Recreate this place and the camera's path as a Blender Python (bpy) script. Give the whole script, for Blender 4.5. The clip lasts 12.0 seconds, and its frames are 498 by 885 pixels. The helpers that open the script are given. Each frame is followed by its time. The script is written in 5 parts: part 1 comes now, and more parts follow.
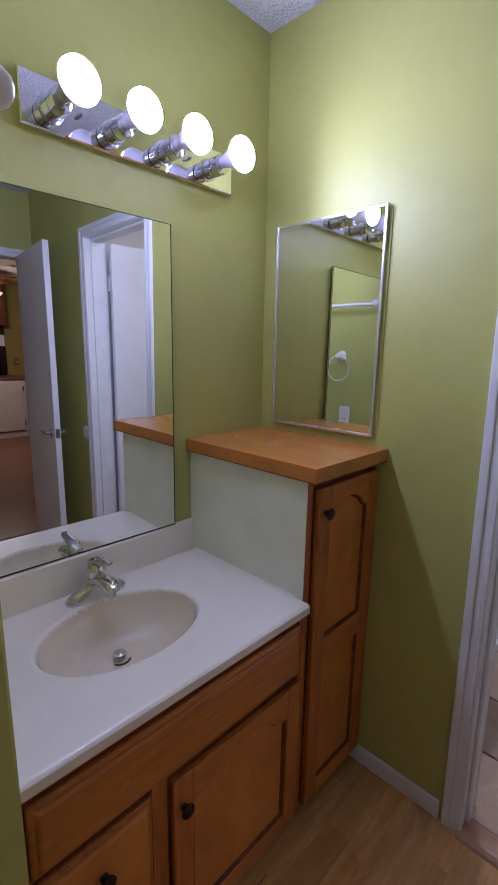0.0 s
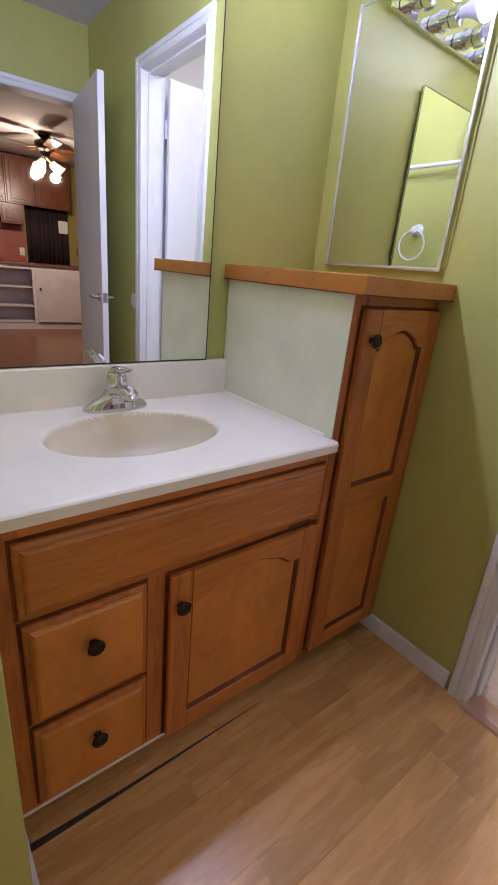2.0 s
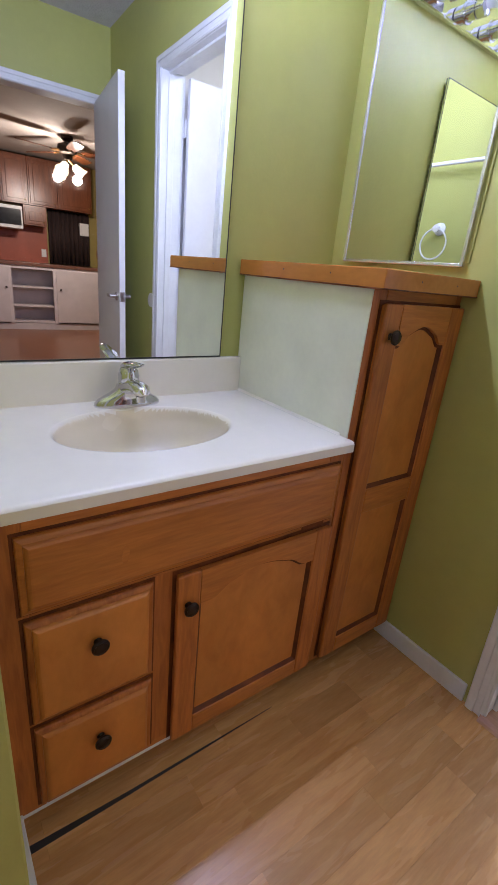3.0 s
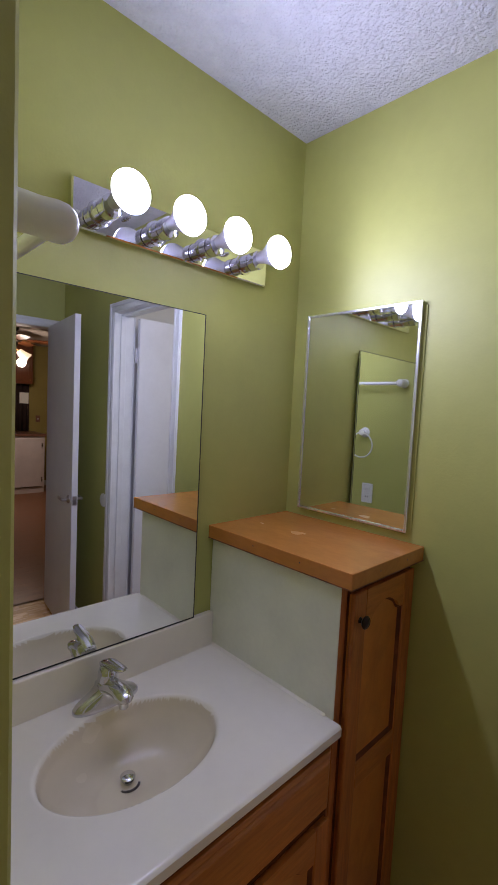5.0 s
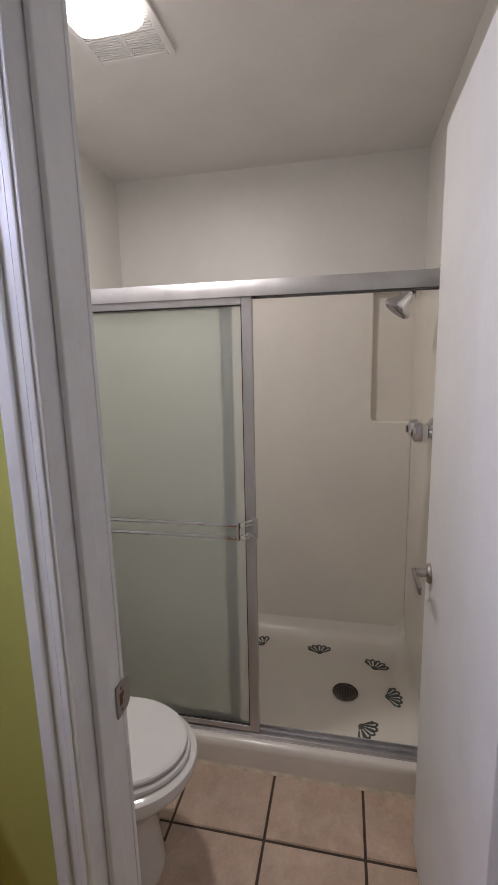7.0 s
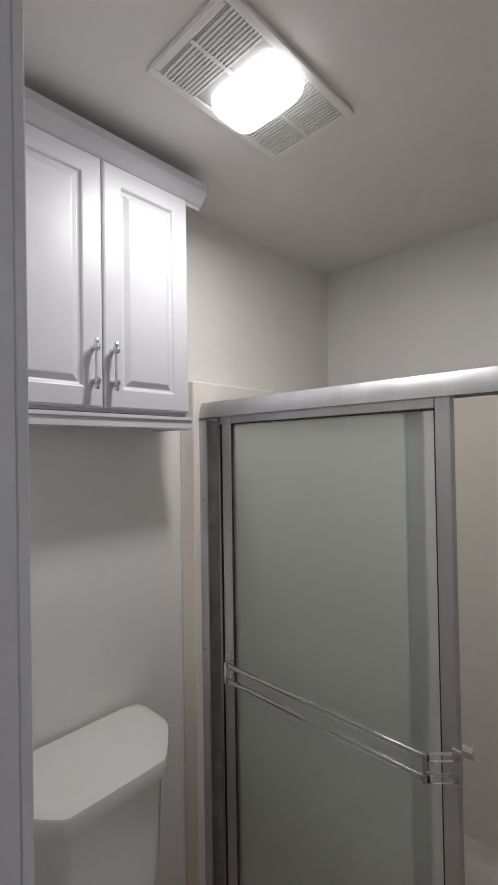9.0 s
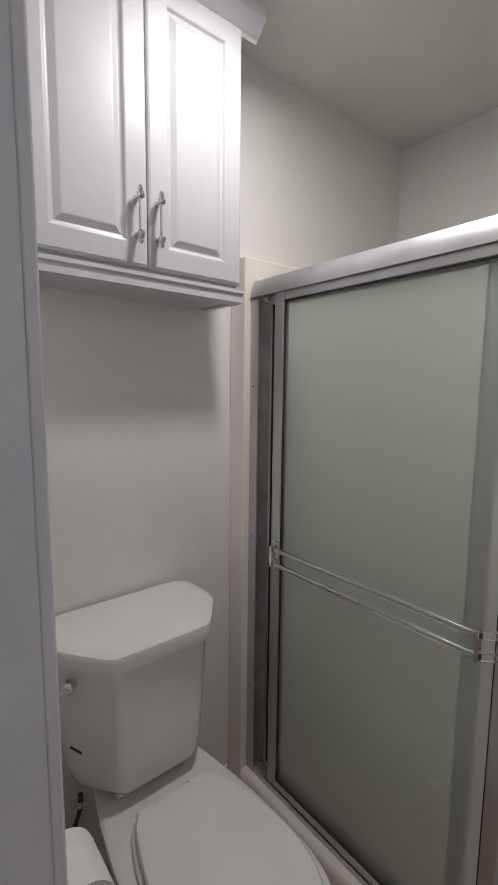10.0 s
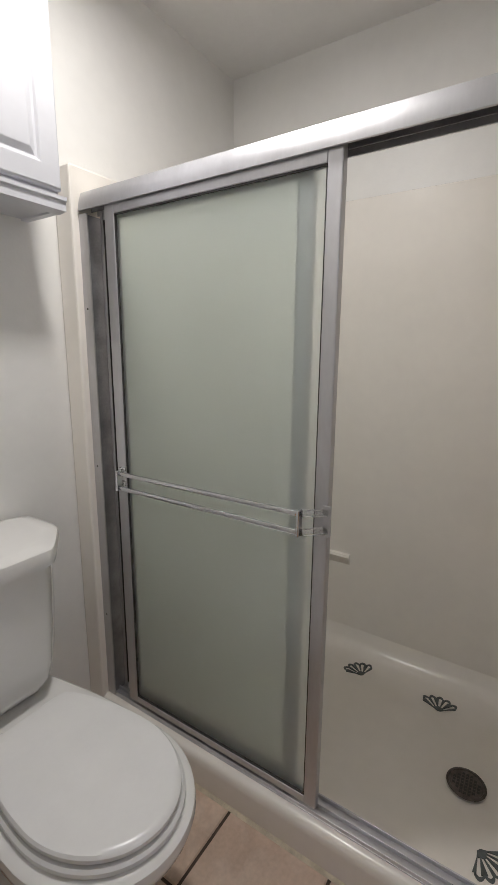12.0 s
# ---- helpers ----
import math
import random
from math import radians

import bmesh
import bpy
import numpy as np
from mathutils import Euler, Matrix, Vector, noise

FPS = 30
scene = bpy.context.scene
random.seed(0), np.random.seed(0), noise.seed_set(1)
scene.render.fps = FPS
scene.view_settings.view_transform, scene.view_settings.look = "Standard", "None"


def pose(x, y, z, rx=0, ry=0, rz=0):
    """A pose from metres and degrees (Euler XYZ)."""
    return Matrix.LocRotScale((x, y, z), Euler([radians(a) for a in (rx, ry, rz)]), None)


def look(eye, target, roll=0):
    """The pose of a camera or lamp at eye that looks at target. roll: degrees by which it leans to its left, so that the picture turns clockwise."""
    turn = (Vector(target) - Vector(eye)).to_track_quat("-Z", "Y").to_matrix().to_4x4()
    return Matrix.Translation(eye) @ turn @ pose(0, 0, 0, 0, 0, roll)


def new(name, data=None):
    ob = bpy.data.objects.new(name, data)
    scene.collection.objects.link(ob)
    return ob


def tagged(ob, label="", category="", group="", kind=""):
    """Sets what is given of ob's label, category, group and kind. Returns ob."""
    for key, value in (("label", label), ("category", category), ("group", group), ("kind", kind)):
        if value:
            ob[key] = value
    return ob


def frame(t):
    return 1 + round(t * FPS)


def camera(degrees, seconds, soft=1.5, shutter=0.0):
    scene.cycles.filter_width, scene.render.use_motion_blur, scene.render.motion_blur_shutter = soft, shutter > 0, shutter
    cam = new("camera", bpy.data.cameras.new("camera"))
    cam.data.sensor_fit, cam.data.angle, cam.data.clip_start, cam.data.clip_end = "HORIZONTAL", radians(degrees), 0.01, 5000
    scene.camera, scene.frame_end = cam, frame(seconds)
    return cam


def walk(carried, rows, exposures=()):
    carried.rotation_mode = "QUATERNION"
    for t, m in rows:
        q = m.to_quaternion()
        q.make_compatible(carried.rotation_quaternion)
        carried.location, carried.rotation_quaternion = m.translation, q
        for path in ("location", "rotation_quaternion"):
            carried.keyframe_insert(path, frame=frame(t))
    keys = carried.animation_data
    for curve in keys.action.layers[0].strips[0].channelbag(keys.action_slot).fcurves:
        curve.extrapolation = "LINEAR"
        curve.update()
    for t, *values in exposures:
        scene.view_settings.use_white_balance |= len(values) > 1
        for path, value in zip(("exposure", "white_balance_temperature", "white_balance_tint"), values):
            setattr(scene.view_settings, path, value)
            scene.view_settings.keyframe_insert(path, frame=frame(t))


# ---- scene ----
cam = camera(58.0, 12.0)
PATH = [
    (0, (-1.257, -1.154, 1.425), (0.15, 0.209, 1.024), 1.1),
    (0.5, (-1.262, -1.177, 1.415), (0.084, 0.249, 1.023), 1.1),
    (1, (-1.221, -1.155, 1.319), (0.092, 0.28, 0.851), 1.8),
    (1.5, (-1.204, -1.158, 1.214), (0.067, 0.271, 0.629), 3.7),
    (2, (-1.175, -1.173, 1.126), (0.014, 0.271, 0.417), 5.5),
    (2.5, (-1.152, -1.17, 1.044), (-0.044, 0.291, 0.245), 6.8),
    (3, (-1.154, -1.161, 1.105), (-0.019, 0.329, 0.403), 5.7),
    (3.2, (-1.159, -1.16, 1.161), (0.003, 0.343, 0.536), 5.2),
    (4.8, (-1.264, -1.071, 1.484), (0.073, 0.41, 1.353), 3.8),
    (5, (-1.249, -1.075, 1.508), (0.138, 0.357, 1.36), 2.8),
    (5.5, (-1.196, -1.117, 1.496), (0.418, 0.054, 1.339), 1.3),
    (6, (-1.054, -1.229, 1.461), (0.757, -0.413, 1.228), -0.5),
    (6.5, (-0.776, -1.248, 1.444), (1.152, -0.814, 1.138), -1.3),
    (6.7, (-0.666, -1.214, 1.451), (1.27, -0.848, 1.11), -1.4),
    (8.3, (-0.07, -1.256, 1.555), (1.612, -0.176, 1.477), 0.8),
    (8.5, (-0.068, -1.263, 1.572), (1.556, -0.097, 1.548), 0.3),
    (9, (-0.028, -1.265, 1.583), (1.418, 0.117, 1.615), -0.9),
    (9.5, (0.006, -1.246, 1.531), (1.326, 0.254, 1.431), -0.2),
    (10, (0.027, -1.224, 1.414), (1.285, 0.313, 1.175), 0.6),
    (10.5, (0.044, -1.212, 1.296), (1.293, 0.304, 0.921), 0.7),
    (11, (0.045, -1.225, 1.216), (1.326, 0.232, 0.732), -0.0),
    (11.5, (0.044, -1.244, 1.174), (1.423, 0.101, 0.638), 0.5),
    (12, (0.035, -1.3, 1.301), (1.675, -0.226, 0.902), 0.4),
]
walk(cam, [(t, look(eye, target, roll)) for t, eye, target, roll in PATH],
     exposures=[(0, 0.10, 5450, 23), (1.0, 0.24, 5650, 23), (1.5, 0.70, 5900, 18), (2.5, 1.17, 5700, 16), (3.2, 1.18, 5450, 13), (4.8, 0.03, 5900, 16), (5.5, -0.08, 6150, 16),
                (6.0, 0.03, 6350, 15), (6.5, 0.30, 6500, 14), (8.5, 0.03, 6050, 8), (9.5, -0.16, 6150, 9), (10.0, -0.04, 6200, 9), (10.5, 0.28, 6250, 8), (11.5, 0.46, 6250, 7), (12.0, 0.54, 6200, 7)])

# ---- world and lights ----
world = bpy.data.worlds.new("world")
scene.world = world
world.use_nodes = True
world.node_tree.nodes["Background"].inputs["Color"].default_value = (0.02, 0.02, 0.022, 1)
world.node_tree.nodes["Background"].inputs["Strength"].default_value = 0.3


def lamp(name, kind, place, energy, colour, size=0.05, target=None):
    data = bpy.data.lights.new(name, kind)
    data.energy, data.color = energy, colour
    if kind == "AREA":
        data.shape, data.size = "DISK", size
    else:
        data.shadow_soft_size = size
    ob = new(name, data)
    ob.matrix_world = look(place, target) if target else Matrix.Translation(place)
    return ob


BULBS_X = (-0.757, -0.602, -0.448, -0.290)
BULB_Z = 1.957
COOL = (0.81, 0.81, 1.17)
lamp("ceiling_light_lamp", "AREA", (0.730, -0.582, 2.3640), 6.8, (1.0, 0.93, 0.88), 0.13, (0.730, -0.582, 0))
for fx in (0.30, 0.52):
    lamp("fan_light_lamp", "POINT", (fx, -5.25, 1.96), 17, (1.0, 0.79, 0.60), 0.05)


# ---- materials ----
def material(name, colour, rough=0.5, metal=0.0, vary=0.12, scale=6.0, bump=0.0, bump_scale=80.0, stretch=(1, 1, 1),
             spec=0.5, coat=0.0, grain=0.0, grain_scale=40.0, jitter=0.0, second=None, dark_spots=0.0, bump_dist=0.004):
    """Noise at two sizes tints the colour and the gloss; fine noise gives relief. second: a colour mixed in by streaks."""
    m = bpy.data.materials.new(name)
    m.use_nodes = True
    nt = m.node_tree
    n, link = nt.nodes, nt.links.new
    bsdf = n["Principled BSDF"]
    bsdf.inputs["Metallic"].default_value = metal
    bsdf.inputs["Specular IOR Level"].default_value = spec
    bsdf.inputs["Coat Weight"].default_value = coat
    coord = n.new("ShaderNodeTexCoord")
    shift = n.new("ShaderNodeVectorMath")
    info = n.new("ShaderNodeObjectInfo")
    spread = n.new("ShaderNodeVectorMath")
    spread.operation = "SCALE"
    spread.inputs[0].default_value = (7.3, 3.1, 5.7)
    link(info.outputs["Random"], spread.inputs["Scale"])
    link(coord.outputs["Object"], shift.inputs[0])
    link(spread.outputs[0], shift.inputs[1])
    mapping = n.new("ShaderNodeMapping")
    mapping.inputs["Scale"].default_value = stretch
    link(shift.outputs[0], mapping.inputs["Vector"])

    def noise_node(s, detail=4.0, distort=0.0):
        t = n.new("ShaderNodeTexNoise")
        t.inputs["Scale"].default_value, t.inputs["Detail"].default_value = s, detail
        t.inputs["Distortion"].default_value = distort
        link(mapping.outputs[0], t.inputs["Vector"])
        return t

    big, fine = noise_node(scale, 3.0, 0.4 if second else 0.0), noise_node(grain_scale if grain else scale * 9, 6.0)
    ramp = n.new("ShaderNodeMapRange")
    ramp.inputs["From Min"].default_value, ramp.inputs["From Max"].default_value = 0.3, 0.7
    ramp.inputs["To Min"].default_value, ramp.inputs["To Max"].default_value = 1 - vary, 1 + vary
    link(big.outputs["Fac"], ramp.inputs["Value"])
    g = n.new("ShaderNodeMapRange")
    g.inputs["From Min"].default_value, g.inputs["From Max"].default_value = 0.3, 0.7
    amount = grain if grain else vary * 0.35
    g.inputs["To Min"].default_value, g.inputs["To Max"].default_value = 1 - amount, 1 + amount
    link(fine.outputs["Fac"], g.inputs["Value"])
    mul = n.new("ShaderNodeMath")
    mul.operation = "MULTIPLY"
    link(ramp.outputs[0], mul.inputs[0])
    link(g.outputs[0], mul.inputs[1])
    last = mul
    if jitter:
        j = n.new("ShaderNodeMapRange")
        j.inputs["To Min"].default_value, j.inputs["To Max"].default_value = 1 - jitter, 1 + jitter
        link(info.outputs["Random"], j.inputs["Value"])
        last = n.new("ShaderNodeMath")
        last.operation = "MULTIPLY"
        link(mul.outputs[0], last.inputs[0])
        link(j.outputs[0], last.inputs[1])
    base = n.new("ShaderNodeRGB")
    base.outputs[0].default_value = (*colour, 1)
    src = base.outputs[0]
    if second:
        mix = n.new("ShaderNodeMix")
        mix.data_type = "RGBA"
        mix.inputs["A"].default_value, mix.inputs["B"].default_value = (*colour, 1), (*second, 1)
        sharp = n.new("ShaderNodeMapRange")
        sharp.inputs["From Min"].default_value, sharp.inputs["From Max"].default_value = 0.42, 0.66
        link(noise_node(scale * 1.7, 5.0, 0.8).outputs["Fac"], sharp.inputs["Value"])
        link(sharp.outputs[0], mix.inputs["Factor"])
        src = mix.outputs["Result"]
    tint = n.new("ShaderNodeVectorMath")
    tint.operation = "SCALE"
    link(src, tint.inputs[0])
    link(last.outputs[0], tint.inputs["Scale"])
    out = tint.outputs[0]
    if dark_spots:
        sp = noise_node(dark_spots, 2.0)
        cut = n.new("ShaderNodeMapRange")
        cut.inputs["From Min"].default_value, cut.inputs["From Max"].default_value = 0.70, 0.78
        cut.inputs["To Min"].default_value, cut.inputs["To Max"].default_value = 1.0, 0.55
        link(sp.outputs["Fac"], cut.inputs["Value"])
        t2 = n.new("ShaderNodeVectorMath")
        t2.operation = "SCALE"
        link(out, t2.inputs[0])
        link(cut.outputs[0], t2.inputs["Scale"])
        out = t2.outputs[0]
    link(out, bsdf.inputs["Base Color"])
    rr = n.new("ShaderNodeMapRange")
    rr.inputs["To Min"].default_value, rr.inputs["To Max"].default_value = max(rough - 0.04, 0.0), min(rough + 0.04, 1)
    if rough < 0.05:
        rr.inputs["To Min"].default_value = rr.inputs["To Max"].default_value = rough
    link(big.outputs["Fac"], rr.inputs["Value"])
    link(rr.outputs[0], bsdf.inputs["Roughness"])
    if bump:
        b = n.new("ShaderNodeBump")
        b.inputs["Strength"].default_value, b.inputs["Distance"].default_value = bump, bump_dist
        bn = noise_node(bump_scale, 3.0)
        link(bn.outputs["Fac"], b.inputs["Height"])
        link(b.outputs[0], bsdf.inputs["Normal"])
    return m


def glow(name, colour, strength):
    m = bpy.data.materials.new(name)
    m.use_nodes = True
    b = m.node_tree.nodes["Principled BSDF"]
    b.inputs["Base Color"].default_value = (0.9, 0.9, 0.9, 1)
    b.inputs["Emission Color"].default_value = (*colour, 1)
    b.inputs["Emission Strength"].default_value = strength
    return m


GREEN = material("green_wall_paint", (0.475, 0.480, 0.135), 0.48, vary=0.05, scale=3, bump=0.12, bump_scale=110)
WHITE_WALL = material("white_wall_paint", (0.82, 0.805, 0.775), 0.42, vary=0.03, scale=3, bump=0.10, bump_scale=110)
CEILING = material("textured_ceiling", (0.66, 0.66, 0.68), 0.9, vary=0.05, scale=20, bump=1.0, bump_scale=95, bump_dist=0.014)
CEILING_PLAIN = material("plain_ceiling_paint", (0.80, 0.785, 0.765), 0.6, vary=0.03, scale=4, bump=0.15, bump_scale=90)
TRIM = material("white_trim_paint", (0.82, 0.83, 0.83), 0.35, vary=0.05, scale=9, bump=0.08, bump_scale=60)
DOOR_PAINT = material("white_door_paint", (0.80, 0.80, 0.815), 0.40, vary=0.04, scale=5, bump=0.10, bump_scale=90)
CAB_WHITE = material("white_cabinet_lacquer", (0.62, 0.62, 0.65), 0.38, vary=0.03, scale=6, bump=0.03)
WOOD_V = material("honey_stained_wood_upright", (0.49, 0.163, 0.027), 0.42, vary=0.13, scale=7, stretch=(6, 6, 0.7), second=(0.37, 0.112, 0.019),
                  grain=0.08, grain_scale=36, bump=0.06, bump_scale=60, coat=0.08, jitter=0.08)
WOOD_H = material("honey_stained_wood_level", (0.53, 0.190, 0.031), 0.42, vary=0.10, scale=7, stretch=(0.7, 6, 6), second=(0.45, 0.148, 0.024),
                  grain=0.08, grain_scale=36, bump=0.06, bump_scale=60, coat=0.08, jitter=0.08)
WOOD_PANEL = material("honey_veneer_panel", (0.57, 0.215, 0.038), 0.36, vary=0.12, scale=6, stretch=(1.6, 1.6, 0.9), grain=0.04, grain_scale=50,
                      bump=0.04, coat=0.06, second=(0.50, 0.172, 0.028))
WOOD_TOP = material("orange_varnished_wood_top", (0.52, 0.195, 0.038), 0.26, vary=0.09, scale=5, stretch=(2, 0.9, 2), grain=0.05, grain_scale=40, coat=0.3)
PLANK = material("laminate_plank", (0.65, 0.36, 0.125), 0.27, vary=0.08, scale=5, stretch=(0.8, 6, 6), grain=0.06, grain_scale=45, jitter=0.14,
                 second=(0.58, 0.30, 0.098), bump=0.02)
WOOD_DARK = material("dark_wood_edge", (0.12, 0.033, 0.009), 0.55, vary=0.2, scale=9, grain=0.15, second=(0.20, 0.056, 0.013), spec=0.3)
MED_FRAME = material("bright_anodised_strip", (0.80, 0.80, 0.84), 0.25, 0.8, vary=0.03, scale=20)
PLANK_GAP = material("plank_underlay", (0.50, 0.265, 0.09), 0.7, vary=0.1)
KNOB = material("dark_bronze", (0.045, 0.032, 0.025), 0.38, 0.85, vary=0.3, scale=60)
CHROME = material("chrome", (0.66, 0.66, 0.69), 0.10, 1.0, vary=0.02, scale=20)
MIRROR = material("mirror_silver", (0.86, 0.88, 0.86), 0.012, 1.0, vary=0.0)
PLATE = material("polished_light_plate", (0.88, 0.88, 0.92), 0.02, 1.0, vary=0.01)
DARK_EDGE = material("dark_mirror_edge", (0.02, 0.022, 0.02), 0.4, vary=0.1)
MARBLE_BOWL = material("beige_marble_bowl", (0.74, 0.655, 0.50), 0.26, vary=0.03, scale=6, coat=0.15)
MARBLE = material("cultured_marble", (0.85, 0.80, 0.695), 0.22, vary=0.03, scale=5, spec=0.5, coat=0.2)
MINT = material("pale_laminate_panel", (0.77, 0.775, 0.63), 0.45, vary=0.05, scale=7, bump=0.03)
SOCKET_DARK = material("dark_ring", (0.03, 0.02, 0.03), 0.4, vary=0.1)
BULB = glow("lit_bulb_glass", COOL, 100.0)
BULB_SIDE = material("bulb_silvered_side", (0.50, 0.49, 0.55), 0.35, vary=0.05, scale=30)
LENS = glow("ceiling_lens", (1.0, 0.93, 0.88), 3.4)
FAN_GLASS = glow("fan_lamp_glass", (1.0, 0.74, 0.42), 1.15)
PLASTIC = material("white_plastic", (0.80, 0.79, 0.78), 0.35, vary=0.02, scale=20)
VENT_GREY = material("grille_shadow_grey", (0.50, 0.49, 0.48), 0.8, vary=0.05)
PLASTIC_DARK = material("dark_slot", (0.03, 0.028, 0.025), 0.6, vary=0.1)
PORCELAIN = material("white_porcelain", (0.80, 0.785, 0.76), 0.10, vary=0.015, scale=6, coat=0.5)
SEAT = material("white_toilet_seat", (0.80, 0.79, 0.775), 0.24, vary=0.02, scale=9)
FIBERGLASS = material("cream_fiberglass", (0.86, 0.815, 0.745), 0.24, vary=0.03, scale=3, bump=0.02, bump_scale=20, coat=0.2)
ALU = material("brushed_aluminium", (0.56, 0.555, 0.57), 0.42, 0.9, vary=0.07, scale=14, stretch=(1, 1, 0.3))
ALU_DARK = material("weathered_aluminium", (0.30, 0.30, 0.32), 0.42, 0.85, vary=0.2, scale=18)
NICKEL = material("satin_nickel", (0.42, 0.385, 0.365), 0.32, 0.95, vary=0.06, scale=40)
TILE = material("beige_floor_tile", (0.58, 0.43, 0.33), 0.38, vary=0.10, scale=9, second=(0.64, 0.50, 0.40), grain=0.06, grain_scale=90, jitter=0.05, bump=0.04)
GROUT = material("dark_grout", (0.085, 0.06, 0.045), 0.9, vary=0.25, scale=30)
DECAL = material("grey_grip_sticker", (0.10, 0.11, 0.105), 0.6, vary=0.3, scale=60)
CAULK = material("yellowed_caulk", (0.62, 0.55, 0.42), 0.6, vary=0.2, scale=25)
PAPER = material("soft_paper", (0.83, 0.82, 0.80), 0.95, vary=0.03, scale=60, bump=0.3, bump_scale=300)
HOSE = material("braided_hose", (0.07, 0.07, 0.075), 0.5, 0.4, vary=0.3, scale=200)
THRESH = material("pink_oak_threshold", (0.50, 0.28, 0.17), 0.4, vary=0.15, scale=8, stretch=(6, 1, 6), grain=0.1)
RUST = material("bare_wood_recess", (0.16, 0.07, 0.03), 0.9, vary=0.3, scale=80)
K_WOOD = material("dark_kitchen_wood", (0.17, 0.052, 0.018), 0.30, vary=0.25, scale=6, stretch=(5, 5, 0.7), grain=0.15)
K_WHITE = material("white_kitchen_paint", (0.74, 0.66, 0.66), 0.45, vary=0.05, scale=7)
K_TOP = material("brown_laminate_worktop", (0.20, 0.09, 0.06), 0.35, vary=0.2, scale=20)
K_RED = material("red_backsplash_paint", (0.36, 0.09, 0.045), 0.5, vary=0.12, scale=5)
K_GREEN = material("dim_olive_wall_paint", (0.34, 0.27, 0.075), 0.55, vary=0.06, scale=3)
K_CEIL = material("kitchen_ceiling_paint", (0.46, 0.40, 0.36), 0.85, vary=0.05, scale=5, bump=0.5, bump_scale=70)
BLACK = material("black_gloss", (0.012, 0.012, 0.014), 0.18, vary=0.1)
CURTAIN = material("dark_brown_curtain", (0.030, 0.014, 0.012), 0.8, vary=0.3, scale=9, stretch=(8, 8, 0.5))
K_FLOOR = material("reddish_kitchen_plank", (0.26, 0.105, 0.045), 0.3, vary=0.1, scale=4, stretch=(0.8, 5, 5), grain=0.08)
GASKET = material("dark_vinyl_gasket", (0.035, 0.033, 0.032), 0.5, vary=0.2, scale=40)
DRAIN = material("tarnished_drain", (0.11, 0.095, 0.085), 0.4, 0.8, vary=0.3, scale=60)
LABEL_BLUE = material("dark_blue_label", (0.012, 0.018, 0.09), 0.4, vary=0.1)
BRASS = material("aged_brass", (0.35, 0.20, 0.07), 0.35, 0.9, vary=0.2, scale=30)


def frosted(name, tint):
    m = bpy.data.materials.new(name)
    m.use_nodes = True
    nt = m.node_tree
    b = nt.nodes["Principled BSDF"]
    b.inputs["Base Color"].default_value = (*tint, 1)
    b.inputs["Transmission Weight"].default_value = 0.86
    b.inputs["Roughness"].default_value = 0.40
    b.inputs["IOR"].default_value = 1.22
    t = nt.nodes.new("ShaderNodeTexNoise")
    t.inputs["Scale"].default_value = 420
    bump = nt.nodes.new("ShaderNodeBump")
    bump.inputs["Strength"].default_value = 0.15
    bump.inputs["Distance"].default_value = 0.001
    nt.links.new(t.outputs["Fac"], bump.inputs["Height"])
    nt.links.new(bump.outputs[0], b.inputs["Normal"])
    return m


FROST = frosted("obscure_glass", (0.93, 0.975, 0.948))


def clear_plastic(name):
    m = bpy.data.materials.new(name)
    m.use_nodes = True
    b = m.node_tree.nodes["Principled BSDF"]
    b.inputs["Base Color"].default_value = (0.95, 0.95, 0.95, 1)
    b.inputs["Transmission Weight"].default_value = 0.9
    b.inputs["Roughness"].default_value = 0.05
    b.inputs["IOR"].default_value = 1.3
    return m


CLEAR = clear_plastic("clear_acrylic")


# ---- mesh helpers ----
def merge(bm, other):
    me = bpy.data.meshes.new("tmp")
    other.to_mesh(me)
    bm.from_mesh(me)
    bpy.data.meshes.remove(me)
    other.free()


def box(x0, x1, y0, y1, z0, z1, r=0.0, seg=2, bm=None):
    b = bmesh.new()
    m = Matrix.LocRotScale(((x0 + x1) / 2, (y0 + y1) / 2, (z0 + z1) / 2), None, (abs(x1 - x0), abs(y1 - y0), abs(z1 - z0)))
    bmesh.ops.create_cube(b, size=1, matrix=m)
    if r:
        bmesh.ops.bevel(b, geom=b.edges[:], offset=r, segments=seg, affect="EDGES", profile=0.5)
    if bm is None:
        return b
    merge(bm, b)
    return bm


def prism(points, a, b, axis="y", r=0.0, bm=None):
    """A flat outline, pushed from a to b along an axis. Points are (x, z) for y, (y, z) for x, (x, y) for z."""
    def at(p, d):
        return {"y": (p[0], d, p[1]), "x": (d, p[0], p[1]), "z": (p[0], p[1], d)}[axis]
    t = bmesh.new()
    f = t.faces.new([t.verts.new(at(p, a)) for p in points])
    got = bmesh.ops.extrude_face_region(t, geom=[f])
    move = Vector(at((0, 0), b)) - Vector(at((0, 0), a))
    bmesh.ops.translate(t, verts=[v for v in got["geom"] if isinstance(v, bmesh.types.BMVert)], vec=move)
    bmesh.ops.recalc_face_normals(t, faces=t.faces[:])
    if r:
        bmesh.ops.bevel(t, geom=t.edges[:], offset=r, segments=2, affect="EDGES", profile=0.5)
    if bm is None:
        return t
    merge(bm, t)
    return bm


